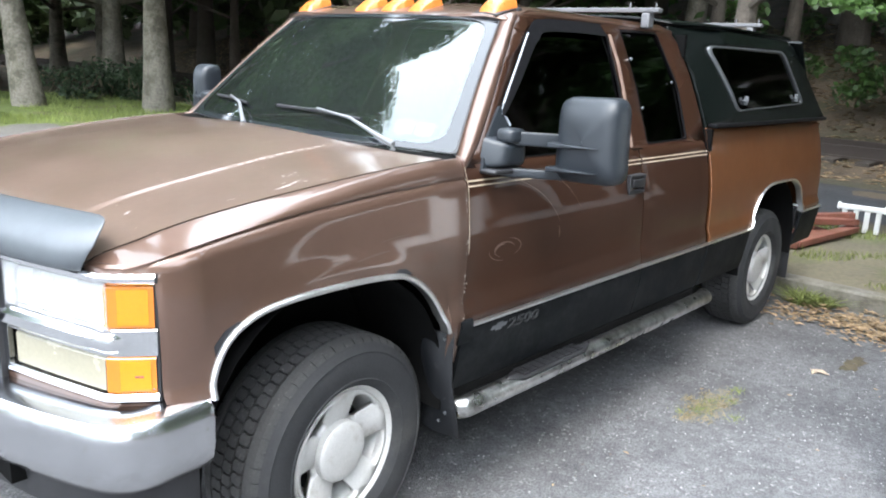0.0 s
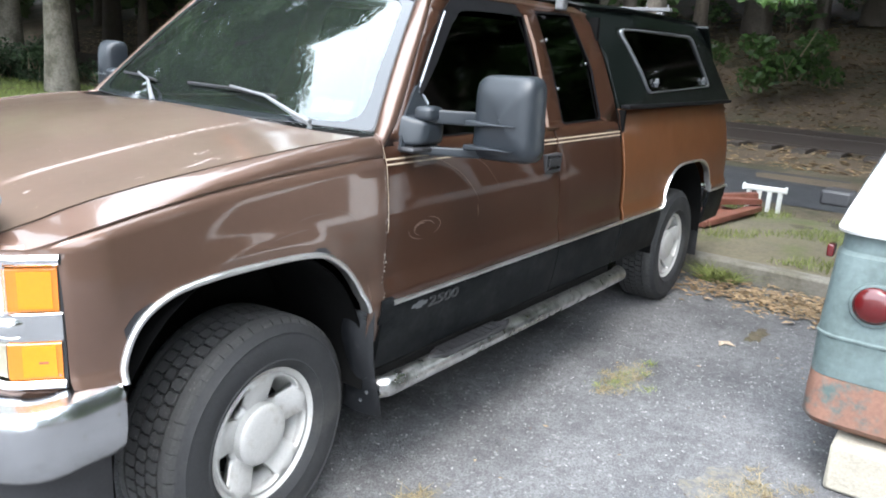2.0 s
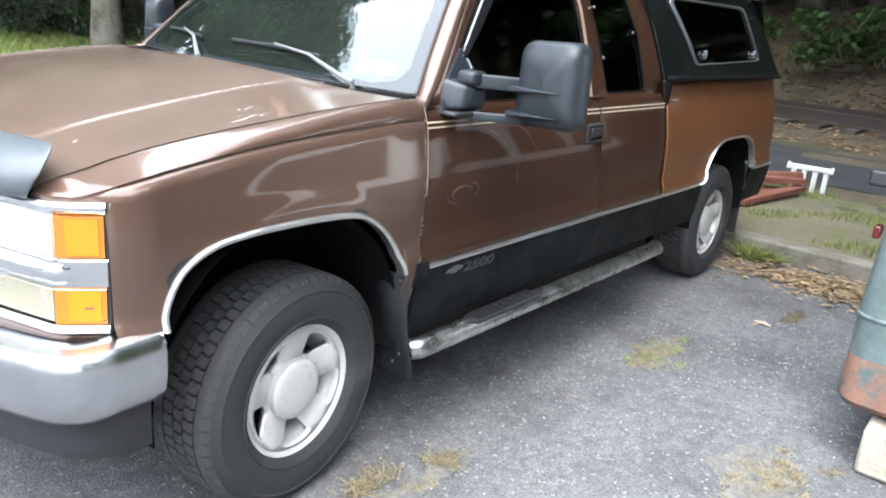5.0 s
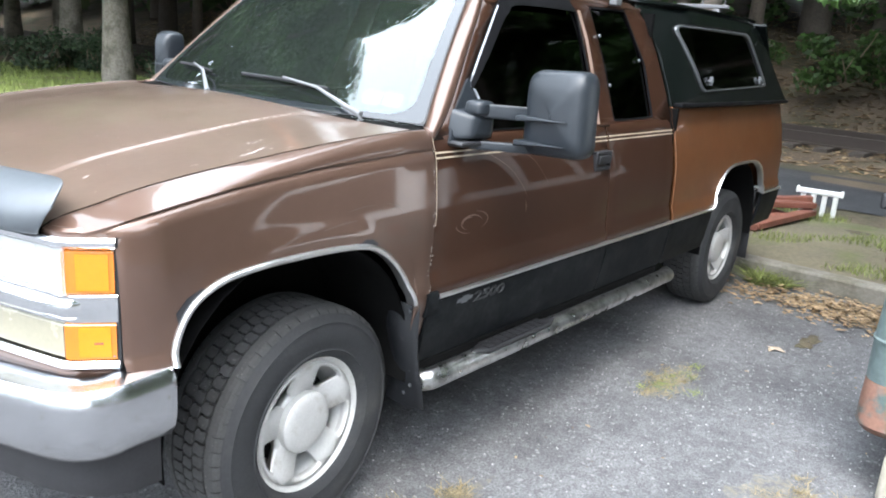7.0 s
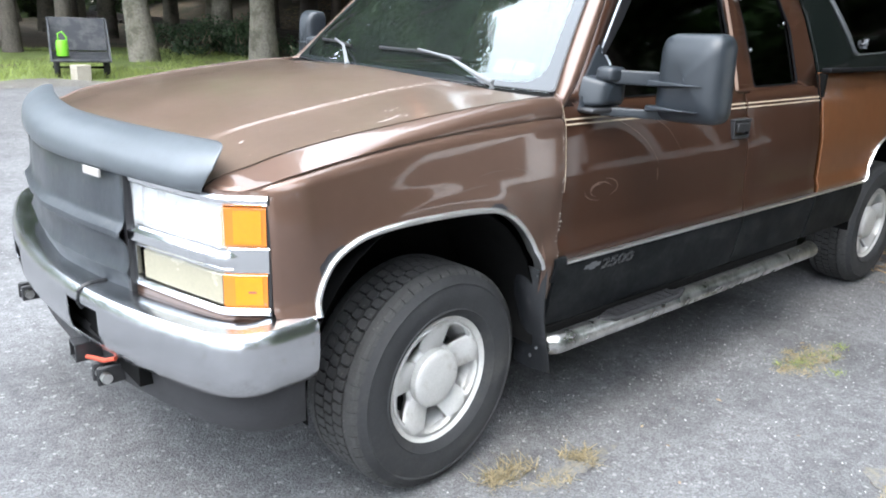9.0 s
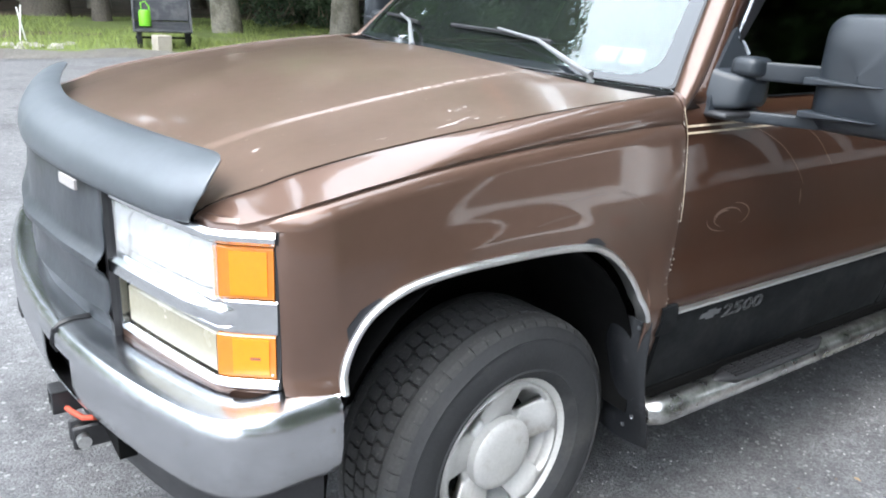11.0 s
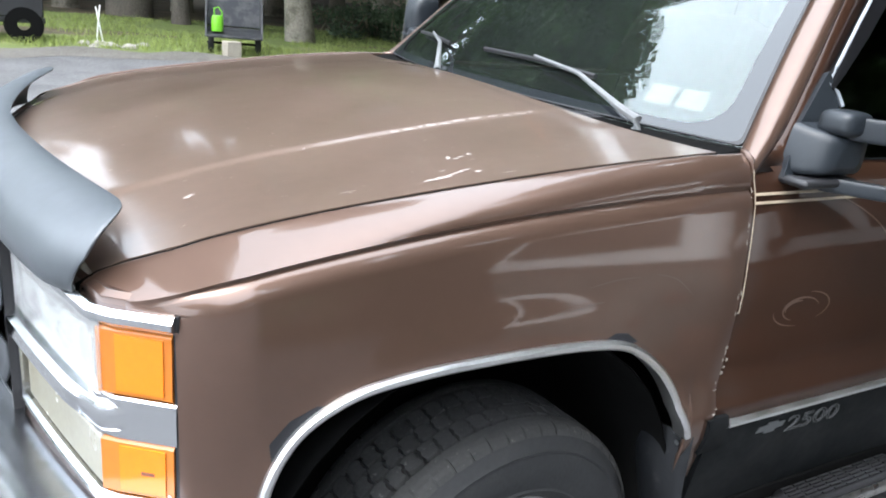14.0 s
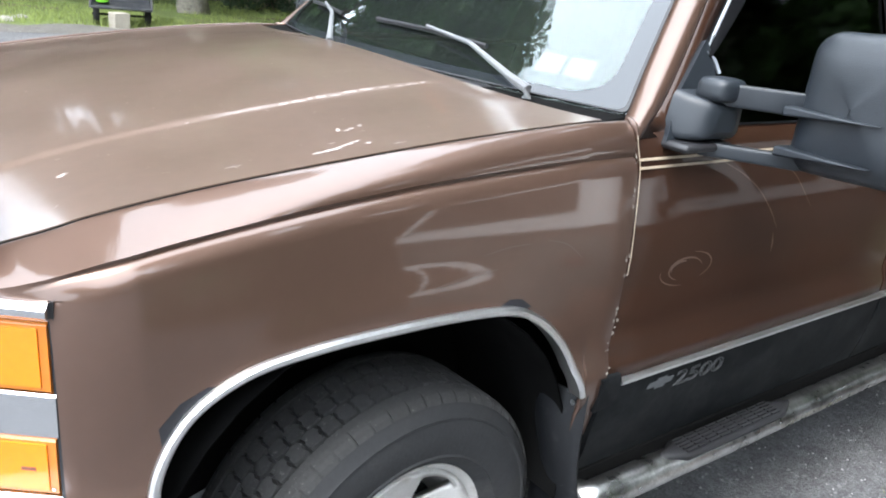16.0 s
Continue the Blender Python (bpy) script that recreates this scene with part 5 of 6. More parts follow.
# ---- towing mirrors ----
def mirror(flip):
    head_c = Vector((0.818, -1.207, 1.373))

    def shell(a, b):
        """a from the front to the glass, b round the outline."""
        out = rounded([(-0.128, -0.151), (-0.124, 0.142), (0.116, 0.151), (0.129, -0.140)], 0.055, 6)
        y, z = out[b % len(out)]
        k = [0.03, 0.30, 0.55, 0.76, 0.90, 0.97, 1.0, 1.0, 0.97][a]
        d = [-0.068, -0.067, -0.0635, -0.056, -0.042, -0.026, -0.005, 0.040, 0.046][a]
        return (head_c.x + d + 0.10 * -y * 0.35, head_c.y - y * k, head_c.z + z * k)

    n = len(rounded([(0, 0), (1, 0), (1, 1), (0, 1)], 0.1, 6))
    sv, sf = grid(shell, list(range(9)), list(range(n)), True)
    sf += [tuple((i * n + n - 1, i * n, (i + 1) * n, (i + 1) * n + n - 1)) for i in range(8)] + [tuple(range(n))]
    head = mesh_part("mirror", *flip(sv, sf), MIRROR_SHELL, truck, "large grey plastic telescopic towing mirror")
    ring = rounded([(-0.121, -0.144), (-0.117, 0.135), (0.109, 0.144), (0.122, -0.133)], 0.05, 6)
    gv = [(head_c.x + 0.044 - 0.035 * y, head_c.y - y, head_c.z + z) for y, z in ring]
    mesh_part("mirror_glass", *flip(gv, [tuple(range(len(gv)))]), material("mirror_silver", (0.85, 0.86, 0.87), 0.02, 1.0, 0.0), head, solid=0.003)
    for z, h, d in ((1.363, 0.024, 0.016), (1.243, 0.0155, 0.020)):
        sec = rounded([(-d, -h), (d, -h), (d, h), (-d, h)], 0.008, 3)
        stops = [(0.690, -0.955), (0.715, -0.99), (0.752, -1.045), (0.800, -1.12)]
        av = [(x + u, y - 0.4 * u, z + w) for x, y in stops for u, w in sec]
        m = len(sec)
        af = [(i * m + j, i * m + (j + 1) % m, (i + 1) * m + (j + 1) % m, (i + 1) * m + j) for i in range(3) for j in range(m)] + [tuple(range(m))[::-1], tuple(range(3 * m, 4 * m))]
        mesh_part("arm", *flip(av, [tuple(p[::-1]) for p in af]), MIRROR_SHELL, head)
        q = 1.354 if z > 1.3 else 1.271
        fin = [(0.735, -1.080, q + 0.007), (0.731, -1.278, q + 0.003), (0.735, -1.080, q - 0.014), (0.83, -1.088, q + 0.006), (0.83, -1.278, q + 0.003), (0.83, -1.088, q - 0.012)]
        mesh_part("arm_cover", *flip(fin, [(0, 1, 2), (3, 5, 4), (0, 3, 4, 1), (2, 1, 4, 5), (0, 2, 5, 3)]), MIRROR_SHELL, head, bevel=0.004)

    sail = rounded([(0.582, 1.250), (0.800, 1.250), (0.795, 1.36), (0.772, 1.468), (0.722, 1.422), (0.640, 1.345)], 0.012, 4)
    mesh_part("mirror_base", *flip(*filled(sail, [], lambda x, z: (x, -(glass_y(z) + 0.014), z))), MIRROR_SHELL, head, solid=0.016, smooth=False, bevel=0.006)

    def soft_box(c, h, taper, lean):
        """A block with rounded edges: middle, half sizes, how it narrows and leans towards its top."""
        def at(a, b):
            k = max(0.0, 1 - abs(b) ** 5) ** 0.35 * (1 - taper * (b + 1) / 2)
            p, q = math.cos(a), math.sin(a)
            return (c[0] + h[0] * k * math.copysign(abs(p) ** 0.6, p) + lean * b, c[1] - h[1] * k * math.copysign(abs(q) ** 0.6, q), c[2] + h[2] * b)
        return grid(at, steps(0, 2 * math.pi, 32), [-1, -0.985, -0.95, -0.88, *steps(-0.75, 0.75, 6), 0.88, 0.95, 0.985, 1], True)

    stops = [(-0.895, 0.600, 0.800, 1.258, 1.362), (-0.920, 0.606, 0.794, 1.259, 1.356), (-0.945, 0.616, 0.784, 1.261, 1.352), (-0.964, 0.628, 0.772, 1.265, 1.348), (-0.975, 0.640, 0.760, 1.271, 1.342), (-0.980, 0.660, 0.740, 1.283, 1.330)]
    loops = [rounded([(x0, z0), (x1, z0), (x1, z1), (x0 + 0.02, z1)], 0.018, 4) for _, x0, x1, z0, z1 in stops]
    m = len(loops[0])
    hv = [(x, y, z) for (y, *_), loop in zip(stops, loops) for x, z in loop]
    hf = [(i * m + k, (i + 1) * m + k, (i + 1) * m + (k + 1) % m, i * m + (k + 1) % m) for i in range(len(stops) - 1) for k in range(m)] + [tuple(range((len(stops) - 1) * m, len(stops) * m))]
    mesh_part("pivot_housing", *flip(hv, [tuple(p[::-1]) for p in hf]), MIRROR_SHELL, head)
    mesh_part("pivot", *flip(*soft_box((0.702, -0.952, 1.371), (0.050, 0.042, 0.026), 0.06, 0.0)), MIRROR_SHELL, head)
    mesh_part("base_plate", *flip(*box(0.585, 0.755, -0.980, -0.905, 1.240, 1.258)), BLACK, head, bevel=0.008)


mirror(lambda v, f: (v, f))
mirror(lambda v, f: other_side([(p[0], -1.11 + (p[1] + 1.06) * 0.45 if p[1] < -1.06 else p[1], p[2]) for p in v], f))

# ---- truck topper ----
topper = thing("truck_topper", "black fibreglass topper with side window on the truck bed", "topper")


def cap_y(z):
    return 0.945 - 0.25 * (z - 1.335) - 1.1 * max(0, z - 1.70) ** 2


def cap_rear(z):
    return 4.36 - 0.85 * max(0, z - 1.36) - 0.5 * max(0, z - 1.7)


def cap_side(x, z):
    """The topper's side, drawn in to the cab at its front end."""
    k = min(1, max(0, (x - 2.46) / 0.30))
    return (x, -(glass_y(z) + 0.004 + (cap_y(z) - glass_y(z) - 0.004) * k), z)


CAP_WINDOW = rounded([(2.600, 1.758), (3.645, 1.768), (3.930, 1.450), (2.785, 1.415)], 0.06)
cap_out = [(2.488, 1.335), (2.492, 1.42), (2.480, 1.60), (2.452, 1.74), (2.415, 1.805), (2.38, 1.840), (3.0, 1.848), (3.6, 1.843), (3.80, 1.835), (3.88, 1.80), (3.98, 1.70), (4.14, 1.55), (4.30, 1.40), (4.36, 1.355), (4.36, 1.335)]
for k in (0, 1):
    flip = (lambda v, f: (v, f)) if k == 0 else other_side
    wall = mesh_part("side", *flip(*filled(cap_out, [CAP_WINDOW], cap_side, [2.47, 2.50, 2.54, 2.59, 2.65, 2.71, 2.76], steps(1.45, 1.82, 9))), CAP, topper, solid=0.02)
    win = mesh_part("window", *flip(*filled(CAP_WINDOW, [], lambda x, z: (cap_side(x, z)[0], cap_side(x, z)[1] + 0.006, z), [2.65, 2.71, 2.76], steps(1.5, 1.74, 5))), TINT, wall, "dark tinted hinged window", solid=0.004)
    c = Vector((3.3, 1.605))
    inner = [tuple(c + (Vector(p) - c) * (1 - 0.026 / (Vector(p) - c).length)) for p in CAP_WINDOW]
    mesh_part("window_frame", *flip(*filled(CAP_WINDOW, [inner], lambda x, z: (x, cap_side(x, z)[1] - 0.006, z), [2.65, 2.71, 2.76], steps(1.5, 1.74, 5))), TRIM, wall, "dull aluminium window frame", solid=0.012)
    for x, z in ((2.93, 1.475), (3.79, 1.487)):
        latch = join(box(x - 0.006, x + 0.006, -(cap_y(z) + 0.016), -(cap_y(z) - 0.005), z - 0.024, z + 0.024), box(x - 0.030, x + 0.030, -(cap_y(z) + 0.012), -(cap_y(z) - 0.005), z - 0.0045, z + 0.0045))
        mesh_part("window_latch", *flip(*latch), TRIM, wall, bevel=0.003)
    mesh_part("rail_seal", *flip(*box(2.49, 4.38, -0.952, -0.90, 1.337, 1.358)), VISOR, topper, bevel=0.005)
mesh_part("cap_roof", *grid(lambda x, t: (x, (cap_y(1.84) if x > 2.7 else glass_y(1.84) + (cap_y(1.84) - glass_y(1.84)) * max(0, (x - 2.44) / 0.26)) * t, 1.846 + 0.03 * (1 - t ** 4) - 0.25 * max(0, x - 3.7) ** 2), [2.40, 2.46, 2.52, 2.6, 2.7, *steps(2.8, 3.86, 9)], steps(-1, 1, 14), True), CAP, topper, solid=0.02)
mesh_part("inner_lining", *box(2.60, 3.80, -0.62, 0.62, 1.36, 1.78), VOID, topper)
mesh_part("end_wall", *box(2.50, 2.52, -0.66, 0.66, 1.34, 1.84), CAP, topper)
mesh_part("end_wall", *moved(box(-0.01, 0.01, -0.86, 0.86, 0, 0.66), Matrix.Translation((4.34, 0, 1.345)) @ Matrix.Rotation(radians(-42), 4, "Y")), CAP, topper)


def roof_bar(x, z):
    bar = thing("roof_rack_bar", "grey steel roof rack crossbar on short feet", "roof rack", "roof rack bars")
    mesh_part("crossbar", *box(x - 0.022, x + 0.022, -0.765, 0.765, z + 0.004, z + 0.026), RACK, bar, bevel=0.004)
    for y in (-0.70, 0.70):
        mesh_part("foot", *box(x - 0.03, x + 0.03, y - 0.022, y + 0.022, z - 0.07, z + 0.002), RACK, bar, bevel=0.008)
    for y in (-0.74, -0.6):
        mesh_part("bolt", *tube([(x, y, z + 0.02), (x, y, z + 0.05)], 0.005, 6), RACK, bar)


roof_bar(2.08, 1.880)
roof_bar(3.42, 1.895)

# ---- small teal trailer with a white top ----
van = thing("camper_trailer", "small faded teal camper trailer with rusted lower panel and white top", "trailer")
VX, VY0, VY1 = 1.72, -2.14, -3.95


def van_ring(z, inset):
    """Rounded plan of the body at a height."""
    return [(x, y, z) for x, y in rounded([(VX + inset * 1.7, VY0 - inset), (VX + inset * 1.7, VY1 + inset), (VX + 2.70 - inset * 1.5, VY1 + inset), (VX + 2.70 - inset * 1.5, VY0 - inset)], 0.11, 6)]


def van_shell(levels):
    n = len(van_ring(0, 0))
    v = [p for z, i in levels for p in van_ring(z, i)]
    f = [(a * n + b, a * n + (b + 1) % n, (a + 1) * n + (b + 1) % n, (a + 1) * n + b) for a in range(len(levels) - 1) for b in range(n)]
    return v, f


mesh_part("lower_panel", *van_shell([(0.215, 0.05), (0.23, 0.015), (0.26, 0.0), (0.36, 0.0), (0.44, 0.002)]), RUSTY_TEAL, van, "rust-eaten lower panel", solid=0.01)
mesh_part("body", *van_shell([(0.442, 0.002), (0.60, 0.0), (0.605, -0.004), (0.612, -0.004), (0.617, 0.0), (0.85, 0.008), (0.93, 0.012), (0.945, 0.022), (1.02, 0.024)]), TEAL, van, solid=0.01)
mesh_part("top", *van_shell([(1.015, 0.004), (1.03, 0.0), (1.10, 0.02), (1.42, 0.13), (1.56, 0.18), (1.80, 0.265), (1.88, 0.34), (1.92, 0.50), (1.93, 0.85)]), WHITE, van, "glossy white top", solid=0.01)
for x0, x1 in ((2.02, 2.74), (2.88, 3.52), (3.64, 4.10)):
    vw = [(x0, VY0 - 0.018, 1.13), (x1, VY0 - 0.018, 1.13), (x1 - 0.05, VY0 - 0.160, 1.54), (x0 + 0.10, VY0 - 0.160, 1.54)]
    mesh_part("side_window", vw, [(0, 3, 2, 1)], VAN_GLASS, van, "dark side window", smooth=False, solid=0.006)
vw = [(VX + 0.040, -2.36, 1.14), (VX + 0.040, -3.72, 1.14), (VX + 0.282, -3.58, 1.54), (VX + 0.282, -2.50, 1.54)]
mesh_part("end_window", vw, [(0, 1, 2, 3)], VAN_GLASS, van, "dark sloping end window", smooth=False, solid=0.006, off=1.0)
lampm = Matrix.Translation((VX - 0.002, -2.325, 0.765)) @ Matrix.Rotation(radians(-90), 4, "Z")
tail = mesh_part("tail_lamp", *moved(revolve([(0.0, -0.038), (0.03, -0.036), (0.055, -0.028), (0.070, -0.014), (0.074, 0.0)], 28), lampm), RED_LENS, van, "round red tail lamp")
mesh_part("bezel", *moved(revolve([(0.073, -0.012), (0.082, -0.010), (0.086, 0.0), (0.086, 0.012)], 28), lampm), TEAL, tail)
mesh_part("side_marker", *box(1.80, 1.86, VY0 - 0.004, VY0 + 0.022, 0.90, 0.95), RED_LENS, van, "small red side marker lamp", bevel=0.006)
mesh_part("mirror_bracket", *box(1.85, 1.98, VY0 - 0.02, VY0 + 0.09, 1.09, 1.15), BLACK, van, bevel=0.01)
block = tagged(mesh_part("concrete_block", *box(1.66, 2.02, -2.75, -2.285, 0.004, 0.20), BLOCK, None, bevel=0.015), "pale concrete block under the camper trailer", "block")
stand = tagged(mesh_part("timber_block", *box(2.10, 3.0, -3.6, -2.5, 0.004, 0.22), VOID, None), "dark timber cribbing under the camper trailer", "block")

# ---- ground ----
def terrain(x, y):
    h = -0.03
    k = min(1, max(0, (x - 4.50) / 0.12))
    h += 0.155 * k if y < 9 else 0
    if y > 12.2:
        h += min(0.05, (y - 12.2) * 0.05)
    # unseen bank past the lot, raised to block low sky
    if y < -32:
        h += min(6.0, 0.35 * (-32 - y))
    h += 0.115 * min(1, max(0, (x - 12.0) / 0.5)) * min(1, max(0, (16.0 - x) / 0.5)) if y < 100 else 0
    if x > 15.5:
        d = x - 15.5
        h += 0.30 * d if d < 22 else 6.6 + 0.08 * (d - 22)
    h += 0.05 * noise.noise((x * 0.35, y * 0.35, 0)) * (1 if x > 6 or y > 13 else 0)
    return h


gx = sorted({*steps(-60, 4, 16), 4.40, 4.50, 4.56, 4.62, 4.8, *steps(5, 20, 30), *steps(21, 60, 16), 90, 200, 500})
gy = sorted({-500, -150, *steps(-60, 60, 60), *steps(61, 110, 8), 200, 500, 12.2, 12.7, 13.2})
ground = tagged(mesh_part("ground", *grid(lambda x, y: (x, y, terrain(x, y)), gx, gy), SOIL, None), "brown leaf-strewn soil rising to a wooded slope", "ground", kind="structure")


def edge_wobble(x):
    return 12.3 + 0.25 * math.sin(x * 1.3) + 0.15 * math.sin(x * 3.1 + 1)


lot_x = steps(-40, 4.47, 60)
lot = tagged(mesh_part("pavement", *grid(lambda x, w: (x, -32 + (edge_wobble(x) + 32) * w, 0.0), lot_x, steps(0, 1, 40)), ASPHALT, None, solid=0.05), "worn grey asphalt parking lot", "pavement", kind="structure")
lawn = tagged(mesh_part("lawn", *grid(lambda x, w: (x, edge_wobble(x) - 0.1 + (21 - 12.2) * w, 0.022 + 0.03 * w + 0.02 * noise.noise((x, w * 9, 3))), steps(-30, 9.5, 60), steps(0, 1, 20)), LAWN, None), "patchy green lawn with bare spots", "lawn", kind="structure")
def margin_point(x, w):
    e = edge_wobble(x)
    y = e - 0.75 - 0.35 * noise.noise((x * 0.9, 0, 5)) + (1.25 + 0.5 * noise.noise((x * 1.1, 3, 5))) * w
    return (x, y, 0.006 + 0.045 * math.sin(math.pi * w) ** 0.7 + 0.012 * noise.noise((x * 3, y * 3, 2)) * math.sin(math.pi * w))


tagged(mesh_part("gravel_margin", *grid(margin_point, steps(-30, 4.4, 150), steps(0, 1, 8)), MARGIN, None), "bare gravel and dirt margin between lot and lawn", "gravel", kind="structure")
verge = tagged(mesh_part("verge", *grid(lambda x, y: (x, y, 0.138 + 0.015 * noise.noise((x * 2, y * 2, 1))), steps(4.63, 6.9, 16), steps(-8, 9, 60)), VERGE, None), "scruffy grass verge behind the kerb", "verge", kind="structure")
road = tagged(mesh_part("road", *grid(lambda x, y: (x, y, 0.146), steps(7.6, 10.4, 6), steps(-30, 11, 20)), ROAD, None), "dark asphalt lane beyond the verge", "road", kind="structure")
for i in range(12):
    y0 = -8 + 1.5 * i
    kerb = mesh_part("kerb", *box(4.47, 4.63, y0, y0 + 1.49, -0.02, 0.145), KERB, None, bevel=0.02)
    tagged(kerb, "weathered concrete kerb stone", "kerb", "kerb stones", "structure")

# railway behind
for i, x in enumerate((13.2, 14.65)):
    rail = tagged(mesh_part("rail", *join(box(x - 0.036, x + 0.036, -60, 90, 0.455, 0.50), box(x - 0.012, x + 0.012, -60, 90, 0.315, 0.46), box(x - 0.075, x + 0.075, -60, 90, 0.29, 0.318)), RAIL, None), "rusty steel railway rail along the slope foot", "rail", "railway rails", "structure")
ties = thing("railway_sleepers", "old dark timber sleepers under the rails", "sleepers")
tie0 = None
for i in range(110):
    y = -12 + 0.55 * i
    if tie0 is None:
        tie0 = mesh_part("sleeper", *box(12.6, 15.25, -0.11, 0.11, 0.14, 0.292), TIE, ties)
        tie0.location.y = y
    else:
        o = tie0.copy()
        scene.collection.objects.link(o)
        o.location.y = y


# ---- plants ----
def leaf_cloud(centres, count, size, seed, flat=0.6):
    r = random.Random(seed)
    v, f = [], []
    for i in range(count):
        c, rad = centres[r.randrange(len(centres))]
        d = Vector((r.gauss(0, 1), r.gauss(0, 1), r.gauss(0, flat)))
        d = d.normalized() * rad * r.random() ** 0.45
        d.z *= flat
        p = Vector(c) + d
        a = Vector((r.gauss(0, 1), r.gauss(0, 1), r.gauss(0, 0.6))).normalized()
        b = a.cross(Vector((r.gauss(0, 1), r.gauss(0, 1), r.gauss(0, 1)))).normalized()
        s = size * r.uniform(0.6, 1.3)
        k = len(v)
        v += [tuple(p - a * s), tuple(p - b * s * 0.55 + a * s * 0.1), tuple(p + a * s), tuple(p + b * s * 0.55 + a * s * 0.1)]
        f.append((k, k + 1, k + 2, k + 3))
    return v, f


def tree(name, label, height, radius, crown_low, seed, leaves=3500, leaf=0.16, mat=BARK, lean=(0, 0), spread=1.0):
    r = random.Random(seed)
    t = thing(name, label, "tree")
    pts, rad = [], []
    for i in range(9):
        w = i / 8
        pts.append((lean[0] * w * height + 0.12 * math.sin(3 * w + seed) * w, lean[1] * w * height + 0.10 * math.cos(4 * w + seed) * w, height * 0.86 * w ** 1.15 - 0.05))
        rad.append(radius * (1.35 if i == 0 else 1.05 if i == 1 else 1.0 - 0.75 * w))
    pieces, centres = [tube(pts, rad, 14)], []
    for i in range(13):
        w = r.uniform(max(0.25, crown_low / height), 0.98)
        base = Vector(pts[min(8, int(w * 8))])
        ang, ln = r.uniform(0, 6.28), height * r.uniform(0.18, 0.32) * (1.25 - 0.6 * w) * spread
        tip = base + Vector((math.cos(ang) * ln, math.sin(ang) * ln, ln * r.uniform(0.1, 0.6)))
        mid = base.lerp(tip, 0.5) + Vector((0, 0, -0.04 * ln))
        pieces.append(tube([base, mid, tip], [radius * 0.32, radius * 0.2, radius * 0.05], 6))
        centres += [(tip, height * 0.085), (mid.lerp(tip, 0.5), height * 0.07), (tip + Vector((r.gauss(0, 0.6), r.gauss(0, 0.6), r.gauss(0, 0.5))), height * 0.08)]
    mesh_part("trunk", *join(*pieces), mat, t)
    mesh_part("crown", *leaf_cloud(centres, leaves, leaf, seed, 0.75), LEAF, t, smooth=False)
    return t


tall = tree("tree", "tall grey-barked forest tree at the lawn edge", 15.0, 0.29, 4.8, 11, 5200, 0.17)
tall.location = (7.75, 14.6, 0)
oak = tree("tree", "leaning grey-barked forest tree with flared base", 15.5, 0.28, 5.0, 23, 5200, 0.17, lean=(-0.06, 0.0))
oak.location = (5.55, 16.4, 0)
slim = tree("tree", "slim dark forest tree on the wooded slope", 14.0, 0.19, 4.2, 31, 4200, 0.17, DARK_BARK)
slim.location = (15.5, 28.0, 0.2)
giant = tree("tree", "very tall broad-crowned forest tree, mostly added out of view to screen sky", 36.0, 0.46, 7.0, 47, 52000, 0.21, DARK_BARK)
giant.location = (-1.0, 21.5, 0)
# maples are added for their canopy, which cuts the light from overhead
maple = tree("tree", "spreading maple added to shade the truck and the ground behind", 14.0, 0.17, 4.4, 63, 20000, 0.16, DARK_BARK, spread=1.75)
maple.location = (9.6, 1.75, 0.1)
spots = random.Random(9)
woods = []
for i in range(46):
    x, y = 16.5 + spots.random() * 20, -16 + i * 1.55 + spots.uniform(-0.7, 0.7)
    woods.append((x, y, spots.choice((slim, slim, tall))))
woods += [(x, 20.8 + spots.uniform(0, 4), giant) for x in (-5.5, 2.4)] + [(8.6, -5.4, maple), (7.0, -9.5, maple), (9.8, 8.2, maple, 0.84), (5.0, -9.8, maple), (9.5, -13, maple)]
# giants at y below -36 are added unseen to darken side light and reflections
woods += [(x, -36 - spots.uniform(0, 6), giant, 0.75) for x in range(-30, 30, 4)] + [(17 + spots.uniform(0, 10), y, giant, 0.75) for y in range(-14, 24, 3)] + [(11.3, 24.8, tall), (15.1, 22.6, slim)]
# the last two giants are added to close a bright gap in the reflections
woods += [(9.2, 19.8, tall), (4.4, 18.6, slim), (3.4, 19.6, slim), (11.2, 21.2, slim), (1.0, 24.0, tall), (6.3, 24.5, slim), (8.2, 27.0, tall), (12.2, 31.0, tall), (3.0, 29, oak), (10.6, 11.0, slim), (4.6, 25.6, tall), (7.4, 31.5, tall), (9.9, 36.0, oak), (0.4, 28.2, tall), (5.2, 36.5, tall), (8.6, 42.0, oak), (2.2, 33.4, tall), (-3.4, 27.5, tall), (11.4, 41.5, tall), (6.6, 46.0, tall), (-0.8, 35.0, oak), (16.0, 26.0, giant, 0.7), (20.5, 34.0, giant, 0.85)]
for x, y, kind, *size in woods:
    copy_thing(kind, Matrix.Translation((x, y, terrain(x, y) + 0.02)) @ Matrix.Rotation(spots.uniform(0, 6.28), 4, "Z") @ Matrix.Scale(size[0] if size else 1.0, 4))

